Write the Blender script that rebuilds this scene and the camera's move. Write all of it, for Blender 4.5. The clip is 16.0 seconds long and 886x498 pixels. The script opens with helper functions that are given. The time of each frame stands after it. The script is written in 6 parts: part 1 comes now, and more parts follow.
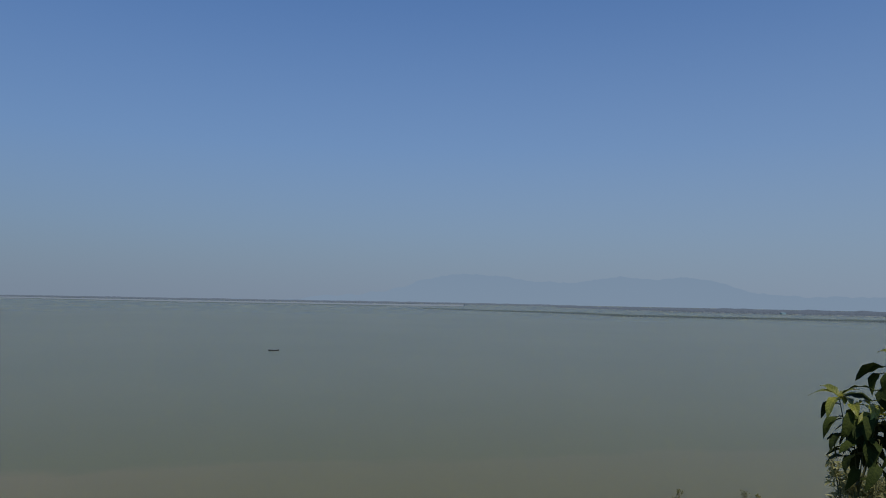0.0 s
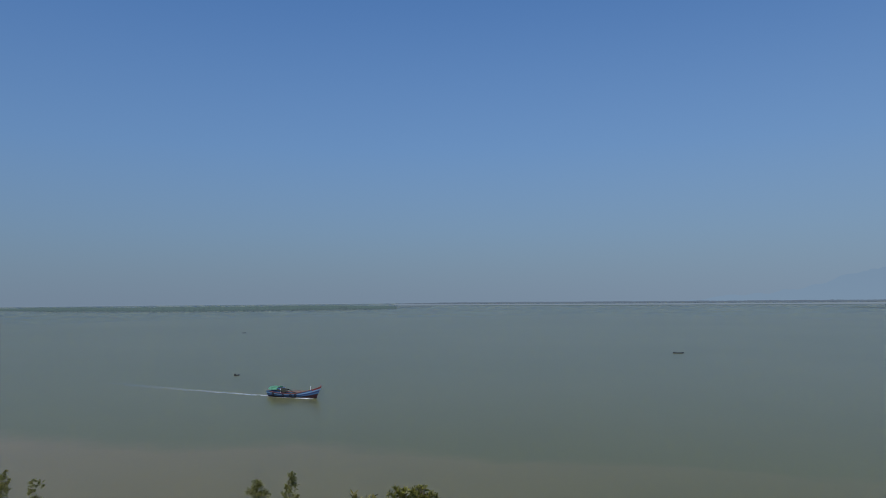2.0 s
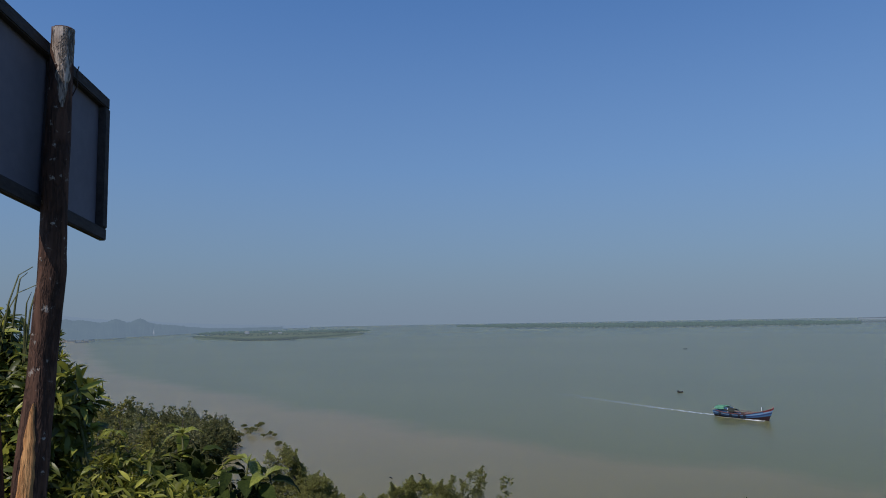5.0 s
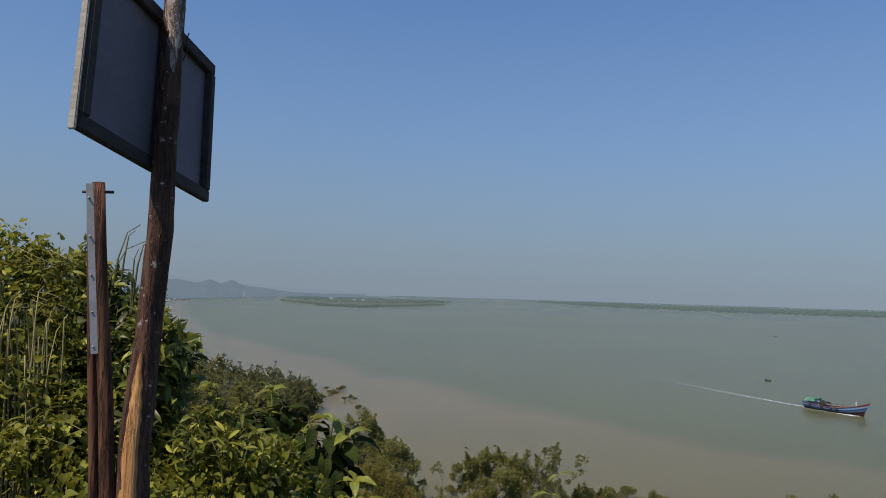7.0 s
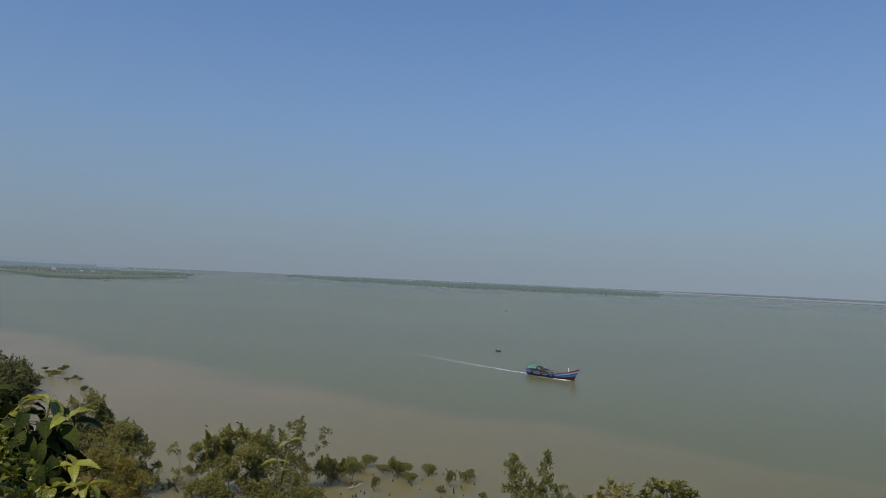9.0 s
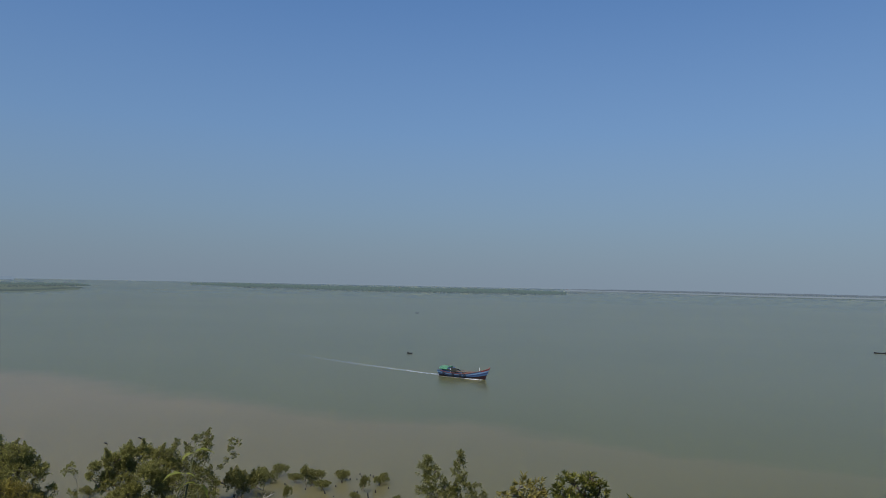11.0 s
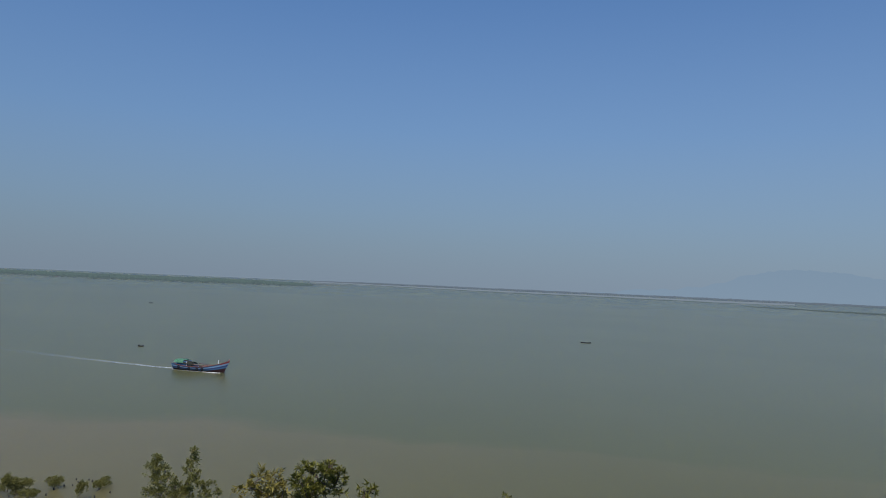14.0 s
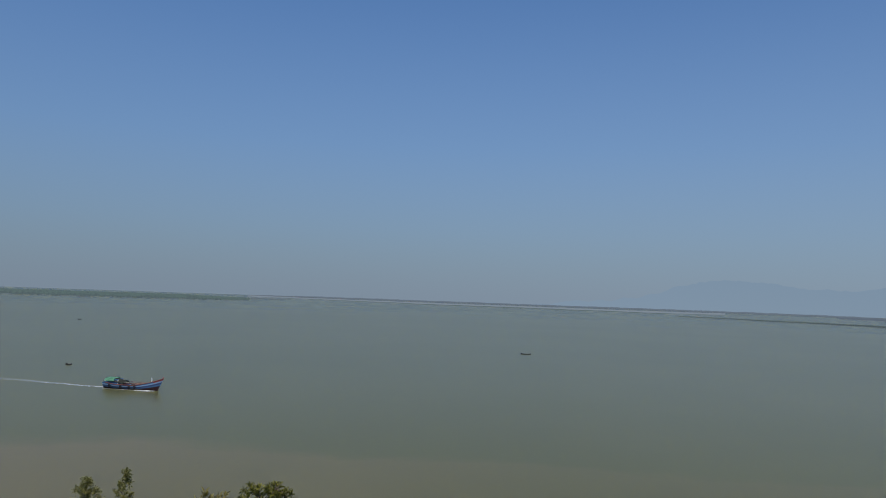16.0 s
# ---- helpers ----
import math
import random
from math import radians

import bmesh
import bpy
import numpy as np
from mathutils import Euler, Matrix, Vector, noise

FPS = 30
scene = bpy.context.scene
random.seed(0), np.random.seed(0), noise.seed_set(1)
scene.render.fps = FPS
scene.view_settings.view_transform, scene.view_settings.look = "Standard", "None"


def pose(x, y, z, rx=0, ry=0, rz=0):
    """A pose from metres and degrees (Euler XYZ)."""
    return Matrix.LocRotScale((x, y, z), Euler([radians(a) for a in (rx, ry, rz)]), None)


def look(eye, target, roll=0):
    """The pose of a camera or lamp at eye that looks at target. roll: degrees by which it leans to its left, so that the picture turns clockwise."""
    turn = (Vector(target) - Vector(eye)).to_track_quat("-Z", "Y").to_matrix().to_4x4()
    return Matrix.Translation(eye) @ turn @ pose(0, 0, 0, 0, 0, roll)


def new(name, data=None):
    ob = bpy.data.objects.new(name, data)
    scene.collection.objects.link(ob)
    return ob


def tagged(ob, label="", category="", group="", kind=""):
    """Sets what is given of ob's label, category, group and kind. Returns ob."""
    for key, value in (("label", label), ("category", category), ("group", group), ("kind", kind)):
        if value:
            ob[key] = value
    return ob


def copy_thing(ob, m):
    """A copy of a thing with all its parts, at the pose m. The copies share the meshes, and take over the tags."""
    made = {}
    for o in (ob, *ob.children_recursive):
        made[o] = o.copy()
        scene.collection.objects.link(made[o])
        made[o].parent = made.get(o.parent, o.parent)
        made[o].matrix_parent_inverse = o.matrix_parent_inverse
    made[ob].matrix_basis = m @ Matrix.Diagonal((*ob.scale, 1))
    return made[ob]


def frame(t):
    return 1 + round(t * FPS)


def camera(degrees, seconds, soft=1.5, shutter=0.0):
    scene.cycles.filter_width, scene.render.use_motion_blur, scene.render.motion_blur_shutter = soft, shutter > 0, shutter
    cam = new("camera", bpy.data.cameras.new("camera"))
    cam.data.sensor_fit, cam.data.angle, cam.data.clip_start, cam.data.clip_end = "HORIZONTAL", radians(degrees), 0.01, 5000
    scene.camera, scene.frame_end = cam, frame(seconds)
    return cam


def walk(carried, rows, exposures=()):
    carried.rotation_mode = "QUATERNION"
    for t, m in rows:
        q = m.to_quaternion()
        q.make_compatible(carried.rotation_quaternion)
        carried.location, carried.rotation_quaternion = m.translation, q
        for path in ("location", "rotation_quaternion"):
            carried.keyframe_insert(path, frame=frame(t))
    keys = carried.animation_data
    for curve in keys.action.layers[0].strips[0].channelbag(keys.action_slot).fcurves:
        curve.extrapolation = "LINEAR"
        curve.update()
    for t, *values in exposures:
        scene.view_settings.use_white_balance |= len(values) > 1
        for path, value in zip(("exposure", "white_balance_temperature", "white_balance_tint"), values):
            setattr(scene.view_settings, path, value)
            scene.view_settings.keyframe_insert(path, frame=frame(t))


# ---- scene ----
cam = camera(62.01, 16.0, 1.0)


def aim(x, y, z, yaw, pitch, roll):
    """A camera pose: yaw to the left from +y, pitch up, roll as look() has it."""
    return pose(x, y, z, 0, 0, yaw) @ pose(0, 0, 0, 90 + pitch, 0, 0) @ pose(0, 0, 0, 0, 0, roll)


PATH = [
    (0, aim(-0.035, 0.014, 25.999, 0.48, 3.87, 1.06)),
    (0.5, aim(-0.026, 0.035, 26.001, 8.63, 2.53, 0.03)),
    (1, aim(-0.033, 0.064, 25.990, 18.32, 2.61, 0.00)),
    (1.5, aim(-0.039, 0.075, 25.987, 25.65, 3.72, -1.03)),
    (2, aim(-0.027, 0.133, 25.979, 30.72, 3.89, -0.49)),
    (2.5, aim(-0.022, 0.105, 25.995, 36.49, 4.53, -1.05)),
    (3, aim(-0.074, 0.033, 26.023, 42.89, 3.89, -0.95)),
    (3.5, aim(-0.069, -0.015, 26.032, 48.45, 4.25, -1.31)),
    (4, aim(-0.047, 0.022, 25.998, 51.49, 4.83, -2.19)),
    (4.5, aim(-0.024, 0.009, 26.012, 55.79, 5.71, -1.57)),
    (5, aim(0.017, -0.027, 26.031, 63.69, 5.54, -1.04)),
    (5.2, aim(0.033, -0.034, 26.033, 65.77, 5.53, -0.43)),
    (5.7, aim(0.037, -0.042, 26.034, 70.81, 5.21, 0.35)),
    (6.2, aim(0.029, -0.049, 26.029, 72.32, 4.63, 1.02)),
    (6.7, aim(0.016, -0.053, 26.023, 71.30, 3.94, 1.48)),
    (7.3, aim(0.007, -0.054, 26.019, 68.13, 3.21, 1.64)),
    (7.5, aim(0.021, -0.045, 26.020, 66.39, 3.18, 1.64)),
    (8, aim(0.001, -0.043, 26.020, 63.80, 2.52, 1.52)),
    (8.5, aim(0.040, -0.062, 26.009, 56.83, 2.07, 2.37)),
    (9, aim(0.080, -0.049, 26.016, 50.90, 2.18, 2.60)),
    (9.2, aim(0.054, -0.028, 26.002, 49.63, 2.06, 2.39)),
    (9.7, aim(0.053, -0.026, 26.000, 47.02, 2.12, 2.17)),
    (10.2, aim(0.048, -0.024, 26.000, 45.73, 2.27, 1.69)),
    (10.7, aim(0.043, -0.022, 26.000, 44.80, 2.47, 1.27)),
    (11.3, aim(0.041, -0.019, 25.998, 42.75, 2.74, 1.27)),
    (11.5, aim(0.059, -0.004, 25.991, 41.90, 2.81, 1.46)),
    (12, aim(0.057, -0.004, 25.986, 39.18, 3.03, 1.78)),
    (12.5, aim(0.040, 0.010, 25.979, 37.23, 3.02, 1.93)),
    (13, aim(0.048, -0.031, 25.989, 33.18, 3.03, 2.39)),
    (13.5, aim(0.035, 0.010, 25.958, 29.26, 3.04, 3.32)),
    (14, aim(0.022, -0.006, 25.970, 24.40, 2.60, 2.51)),
    (14.5, aim(-0.007, -0.005, 25.975, 21.43, 2.01, 2.52)),
    (15, aim(-0.057, -0.011, 25.990, 20.03, 2.43, 1.99)),
    (15.5, aim(-0.066, -0.040, 26.012, 19.89, 3.62, 1.30)),
    (16, aim(-0.064, -0.040, 26.012, 19.82, 3.77, 2.03)),
]
EXPOSURES = [(0, -0.22, 6600, 17), (1.5, -0.19, 6330, 13), (3.5, -0.16, 6230, 14), (5, -0.05, 6380, 15), (7.5, 0.17, 7130, 16.5), (9, 0.08, 7130, 16.5), (12, -0.07, 6560, 12), (14, -0.08, 6620, 13.5), (16, -0.11, 6680, 14)]
walk(cam, PATH, EXPOSURES)

# ---- world, sun ----
SUN_YAW, SUN_UP = 203.0, 57.0          # bearing to the left of +y, height above the horizon
SKY, HAZE = 0.1, (0.214, 0.286, 0.367)
SKY_TINT = (0.462, 0.9, 1.28)
world = bpy.data.worlds.new("sky")
scene.world = world
world.use_nodes = True
wn, wl = world.node_tree.nodes, world.node_tree.links
sky = wn.new("ShaderNodeTexSky")
sky.sky_type = "NISHITA"
sky.sun_disc = False
sky.sun_elevation = radians(SUN_UP)
sky.sun_rotation = radians(-SUN_YAW)
sky.altitude = 30
sky.air_density = 1.0
sky.dust_density = 0.3
sky.ozone_density = 3.0
wn["Background"].inputs["Strength"].default_value = SKY
# humid haze, thickest at the horizon
wtc, wsep = wn.new("ShaderNodeTexCoord"), wn.new("ShaderNodeSeparateXYZ")
wl.new(wtc.outputs["Generated"], wsep.inputs[0])
haze = wn.new("ShaderNodeValToRGB")
haze.color_ramp.interpolation = "B_SPLINE"
for i, (p, v) in enumerate(((0.0, 1.0), (0.09, 0.83), (0.2, 0.55), (0.4, 0.16), (0.6, 0.0))):
    e = haze.color_ramp.elements[i] if i < 2 else haze.color_ramp.elements.new(p)
    e.position, e.color = p, (v, v, v, 1)
wl.new(wsep.outputs[2], haze.inputs[0])
hmix = wn.new("ShaderNodeMix")
hmix.data_type = "RGBA"
# the haze is a little brighter to the east
east = wn.new("ShaderNodeMapRange")
east.inputs[1].default_value, east.inputs[2].default_value = -1.0, 1.0
east.inputs[3].default_value, east.inputs[4].default_value = 0.875, 1.25
wl.new(wsep.outputs[0], east.inputs[0])
hcol = wn.new("ShaderNodeVectorMath")
hcol.operation = "SCALE"
hcol.inputs[0].default_value = tuple(c / SKY for c in HAZE)
wl.new(east.outputs[0], hcol.inputs["Scale"])
wl.new(hcol.outputs[0], hmix.inputs[7])
wl.new(haze.outputs[0], hmix.inputs[0])
clear = wn.new("ShaderNodeMix")
clear.data_type, clear.blend_type = "RGBA", "MULTIPLY"
clear.inputs[0].default_value = 1.0
clear.inputs[7].default_value = (*SKY_TINT, 1)
wl.new(sky.outputs[0], clear.inputs[6])
wl.new(clear.outputs[2], hmix.inputs[6])
wl.new(hmix.outputs[2], wn["Background"].inputs["Color"])

sun_data = bpy.data.lights.new("sun", "SUN")
sun_data.energy = 3.9
sun_data.angle = radians(0.53)
sun_data.color = (1.0, 0.94, 0.84)
sun = new("sun", sun_data)
sun.matrix_world = look((0, 0, 0), (math.sin(radians(SUN_YAW)) * math.cos(radians(SUN_UP)), -math.cos(radians(SUN_YAW)) * math.cos(radians(SUN_UP)), -math.sin(radians(SUN_UP))))
scene.view_settings.exposure = 0.0

rng = np.random.default_rng(7)


# ---- materials ----
def material(name, rough=0.7, spec=0.3, metal=0.0):
    m = bpy.data.materials.new(name)
    m.use_nodes = True
    n, l = m.node_tree.nodes, m.node_tree.links
    b = n["Principled BSDF"]
    b.inputs["Roughness"].default_value = rough
    b.inputs["Specular IOR Level"].default_value = spec
    b.inputs["Metallic"].default_value = metal
    return m, n, l, b


def noise_tex(n, l, scale, detail=4.0, vec=None, rough=0.55):
    t = n.new("ShaderNodeTexNoise")
    t.inputs["Scale"].default_value = scale
    t.inputs["Detail"].default_value = detail
    t.inputs["Roughness"].default_value = rough
    if vec is not None:
        l.new(vec, t.inputs["Vector"])
    return t


def ramp(n, l, fac, stops):
    r = n.new("ShaderNodeValToRGB")
    while len(r.color_ramp.elements) < len(stops):
        r.color_ramp.elements.new(0.5)
    for e, (p, c) in zip(r.color_ramp.elements, stops):
        e.position, e.color = p, (*c, 1)
    l.new(fac, r.inputs["Fac"])
    return r


def bump(n, l, b, height, strength=0.3, distance=0.02):
    k = n.new("ShaderNodeBump")
    k.inputs["Strength"].default_value = strength
    k.inputs["Distance"].default_value = distance
    l.new(height, k.inputs["Height"])
    l.new(k.outputs[0], b.inputs["Normal"])


def mix_colour(n, l, fac, a, c, mode="MIX"):
    k = n.new("ShaderNodeMix")
    k.data_type, k.blend_type = "RGBA", mode
    for sock, v in ((k.inputs[0], fac), (k.inputs[6], a), (k.inputs[7], c)):
        if isinstance(v, (int, float)):
            sock.default_value = v
        elif isinstance(v, tuple):
            sock.default_value = (*v, 1)
        else:
            l.new(v, sock)
    return k.outputs[2]


def mottled(name, dark, light, scale=8.0, rough=0.75, spec=0.25, metal=0.0, relief=0.25, stretch=(1, 1, 1), fine=None):
    """A surface with two scales of variation in object space."""
    m, n, l, b = material(name, rough, spec, metal)
    tc, mp = n.new("ShaderNodeTexCoord"), n.new("ShaderNodeMapping")
    mp.inputs["Scale"].default_value = stretch
    l.new(tc.outputs["Object"], mp.inputs[0])
    a = noise_tex(n, l, scale, 5, mp.outputs[0])
    f = noise_tex(n, l, fine or scale * 7, 3, mp.outputs[0])
    mid = tuple((x + y) / 2 for x, y in zip(dark, light))
    r = ramp(n, l, a.outputs[0], [(0.3, dark), (0.5, mid), (0.72, light)])
    col = mix_colour(n, l, 0.3, r.outputs[0], ramp(n, l, f.outputs[0], [(0.35, dark), (0.65, light)]).outputs[0])
    l.new(col, b.inputs["Base Color"])
    bump(n, l, b, f.outputs[0], relief, 0.01)
    return m


def leaf_material(name, dark, light, glow, through_part=0.25, rough=0.45, spec=0.35, patch=1.3):
    """Leaves: colour differs leaf by leaf and from bough to bough, and some light comes through."""
    m, n, l, b = material(name, rough, spec)
    geo = n.new("ShaderNodeNewGeometry")
    tc = n.new("ShaderNodeTexCoord")
    big = noise_tex(n, l, patch, 3, tc.outputs["Object"])
    r = ramp(n, l, geo.outputs["Random Per Island"], [(0.0, dark), (0.45, tuple(0.5 * x + 0.5 * y for x, y in zip(dark, light))), (0.85, light), (1.0, glow)])
    col = mix_colour(n, l, ramp(n, l, big.outputs[0], [(0.36, (0, 0, 0)), (0.66, (0.5, 0.5, 0.5))]).outputs[0], r.outputs[0], dark)
    l.new(col, b.inputs["Base Color"])
    t = n.new("ShaderNodeBsdfTranslucent")
    l.new(mix_colour(n, l, 0.5, col, glow), t.inputs[0])
    s = n.new("ShaderNodeMixShader")
    s.inputs[0].default_value = through_part
    l.new(b.outputs[0], s.inputs[1])
    l.new(t.outputs[0], s.inputs[2])
    l.new(s.outputs[0], n["Material Output"].inputs[0])
    return m


def broad_leaf_material(name, dark, light, glow, through_part=0.4, rough=0.5, spec=0.1, vein=0.25):
    """Single large leaves: midrib and side veins from the leaf's own coordinates, colour by object."""
    m, n, l, b = material(name, rough, spec)
    info, tc = n.new("ShaderNodeObjectInfo"), n.new("ShaderNodeTexCoord")
    r = ramp(n, l, info.outputs["Random"], [(0.0, dark), (1.0, light)])
    # side veins run up and out from the midrib: bands along y - |x|
    sep, ab, dif = n.new("ShaderNodeSeparateXYZ"), n.new("ShaderNodeMath"), n.new("ShaderNodeMath")
    l.new(tc.outputs["Object"], sep.inputs[0])
    ab.operation, dif.operation = "ABSOLUTE", "SUBTRACT"
    l.new(sep.outputs[0], ab.inputs[0])
    l.new(sep.outputs[1], dif.inputs[0])
    l.new(ab.outputs[0], dif.inputs[1])
    saw = n.new("ShaderNodeMath")
    saw.operation = "PINGPONG"
    saw.inputs[1].default_value = 0.055
    l.new(dif.outputs[0], saw.inputs[0])
    rib = n.new("ShaderNodeMath")
    rib.operation = "MINIMUM"
    l.new(saw.outputs[0], rib.inputs[0])
    l.new(ab.outputs[0], rib.inputs[1])
    spots = noise_tex(n, l, 9, 3, tc.outputs["Object"])
    col = mix_colour(n, l, 0.12, r.outputs[0], ramp(n, l, spots.outputs[0], [(0.35, dark), (0.7, glow)]).outputs[0])
    col = mix_colour(n, l, ramp(n, l, rib.outputs[0], [(0.004, (vein, vein, vein)), (0.02, (0, 0, 0))]).outputs[0], col, glow)
    l.new(col, b.inputs["Base Color"])
    bump(n, l, b, spots.outputs[0], 0.3, 0.03)
    t = n.new("ShaderNodeBsdfTranslucent")
    l.new(mix_colour(n, l, 0.5, col, glow), t.inputs[0])
    s = n.new("ShaderNodeMixShader")
    s.inputs[0].default_value = through_part
    l.new(b.outputs[0], s.inputs[1])
    l.new(t.outputs[0], s.inputs[2])
    l.new(s.outputs[0], n["Material Output"].inputs[0])
    return m


def painted(name, colour, wear=(0.12, 0.1, 0.09), rough=0.55):
    """Boat paint with scuffs and streaks."""
    m, n, l, b = material(name, rough, 0.3)
    tc = n.new("ShaderNodeTexCoord")
    a = noise_tex(n, l, 2.2, 6, tc.outputs["Object"], 0.7)
    f = noise_tex(n, l, 14, 3, tc.outputs["Object"])
    c1 = mix_colour(n, l, ramp(n, l, f.outputs[0], [(0.4, (0, 0, 0)), (0.8, (0.35, 0.35, 0.35))]).outputs[0], colour, tuple(0.7 * x for x in colour))
    l.new(mix_colour(n, l, ramp(n, l, a.outputs[0], [(0.58, (0, 0, 0)), (0.72, (0.6, 0.6, 0.6))]).outputs[0], c1, wear), b.inputs["Base Color"])
    bump(n, l, b, f.outputs[0], 0.2, 0.01)
    return m


def water_material():
    """Estuary water: clear grey-green channel, silt-brown shallows along a wandering front, small ripples."""
    m, n, l, b = material("estuary_water", 0.21, 0.24)
    b.inputs["IOR"].default_value = 1.17
    b.subsurface_method = "BURLEY"
    b.inputs["Subsurface Weight"].default_value = 1.0
    b.inputs["Subsurface Radius"].default_value = (1.0, 0.9, 0.6)
    b.inputs["Subsurface Scale"].default_value = 6.0
    tc, sep = n.new("ShaderNodeTexCoord"), n.new("ShaderNodeSeparateXYZ")
    l.new(tc.outputs["Object"], sep.inputs[0])
    # how far seaward of the silt front: y - front(x)
    front = n.new("ShaderNodeFloatCurve")
    cur = front.mapping.curves[0]
    shape = ((-600, 12), (-440, 22), (-285, 50), (-196, 68), (-119, 90), (-55, 105), (0, 115), (120, 150))
    cur.points[0].location = (0.0, (shape[0][1] + 40) / 340)
    cur.points[-1].location = (1.0, (shape[-1][1] + 40) / 340)
    for px, py in shape[1:-1]:
        cur.points.new((px + 600) / 720, (py + 40) / 340)
    front.mapping.update()
    # curve domain: x from -600 to 120 m; range: front y from -40 to 300 m
    mx = n.new("ShaderNodeMapRange")
    mx.inputs[1].default_value, mx.inputs[2].default_value = -600, 120
    l.new(sep.outputs[0], mx.inputs[0])
    l.new(mx.outputs[0], front.inputs["Value"])
    my = n.new("ShaderNodeMapRange")
    my.inputs[3].default_value, my.inputs[4].default_value = -40, 300
    l.new(front.outputs[0], my.inputs[0])
    sub = n.new("ShaderNodeMath")
    sub.operation = "SUBTRACT"
    l.new(sep.outputs[1], sub.inputs[0])
    l.new(my.outputs[0], sub.inputs[1])
    wob = noise_tex(n, l, 0.02, 5, tc.outputs["Object"], 0.6)
    wm = n.new("ShaderNodeMath")
    wm.operation = "MULTIPLY_ADD"
    wm.inputs[1].default_value, wm.inputs[2].default_value = 36, -18
    l.new(wob.outputs[0], wm.inputs[0])
    add = n.new("ShaderNodeMath")
    l.new(sub.outputs[0], add.inputs[0])
    l.new(wm.outputs[0], add.inputs[1])
    ms = n.new("ShaderNodeMapRange")
    ms.interpolation_type = "SMOOTHSTEP"
    ms.inputs[1].default_value, ms.inputs[2].default_value = -9, 10
    l.new(add.outputs[0], ms.inputs[0])
    # the silt thins out eastwards
    mt = n.new("ShaderNodeMapRange")
    mt.inputs[1].default_value, mt.inputs[2].default_value, mt.inputs[4].default_value = -160, -20, 0.8
    l.new(sep.outputs[0], mt.inputs[0])
    thin = n.new("ShaderNodeMath")
    thin.operation = "MAXIMUM"
    l.new(ms.outputs[0], thin.inputs[0])
    l.new(mt.outputs[0], thin.inputs[1])
    patches = noise_tex(n, l, 0.006, 4, tc.outputs["Object"])
    deep = ramp(n, l, patches.outputs[0], [(0.3, DEEP_A), (0.7, DEEP_B)])
    silt_n = noise_tex(n, l, 0.03, 5, tc.outputs["Object"])
    silt = ramp(n, l, silt_n.outputs[0], [(0.3, SILT_A), (0.7, SILT_B)])
    l.new(mix_colour(n, l, thin.outputs[0], silt.outputs[0], deep.outputs[0]), b.inputs["Base Color"])
    mp = n.new("ShaderNodeMapping")
    mp.inputs["Rotation"].default_value = (0, 0, radians(20))
    mp.inputs["Scale"].default_value = (0.5, 1.0, 1.0)
    l.new(tc.outputs["Object"], mp.inputs[0])
    r1 = noise_tex(n, l, 0.9, 4, mp.outputs[0], 0.6)
    r2 = noise_tex(n, l, 0.07, 2, mp.outputs[0])
    h = n.new("ShaderNodeMath")
    l.new(r1.outputs[0], h.inputs[0])
    l.new(r2.outputs[0], h.inputs[1])
    bump(n, l, b, h.outputs[0], 0.12, 0.15)
    return m


DEEP_A, DEEP_B = (0.094, 0.1, 0.043), (0.104, 0.107, 0.047)
SILT_A, SILT_B = (0.145, 0.123, 0.064), (0.157, 0.131, 0.068)
WATER = water_material()


def ground_material():
    """Leaf-littered earth on the hill, wet grey mud near the waterline."""
    m, n, l, b = material("earth_and_mud", 0.85, 0.2)
    tc, sep = n.new("ShaderNodeTexCoord"), n.new("ShaderNodeSeparateXYZ")
    l.new(tc.outputs["Object"], sep.inputs[0])
    a, f = noise_tex(n, l, 0.8, 6, tc.outputs["Object"]), noise_tex(n, l, 9, 4, tc.outputs["Object"])
    earth = ramp(n, l, a.outputs[0], [(0.3, (0.03, 0.036, 0.014)), (0.55, (0.06, 0.06, 0.028)), (0.75, (0.1, 0.08, 0.045))])
    mud = ramp(n, l, f.outputs[0], [(0.3, (0.13, 0.115, 0.095)), (0.7, (0.18, 0.16, 0.13))])
    h = n.new("ShaderNodeMath")
    h.operation = "MULTIPLY_ADD"
    h.inputs[1].default_value = 3.0
    l.new(a.outputs[0], h.inputs[0])
    l.new(sep.outputs[2], h.inputs[2])
    mr = n.new("ShaderNodeMapRange")
    mr.inputs[1].default_value, mr.inputs[2].default_value = 2.0, 3.2
    l.new(h.outputs[0], mr.inputs[0])
    l.new(mix_colour(n, l, mr.outputs[0], mud.outputs[0], earth.outputs[0]), b.inputs["Base Color"])
    bump(n, l, b, f.outputs[0], 0.6, 0.05)
    return m


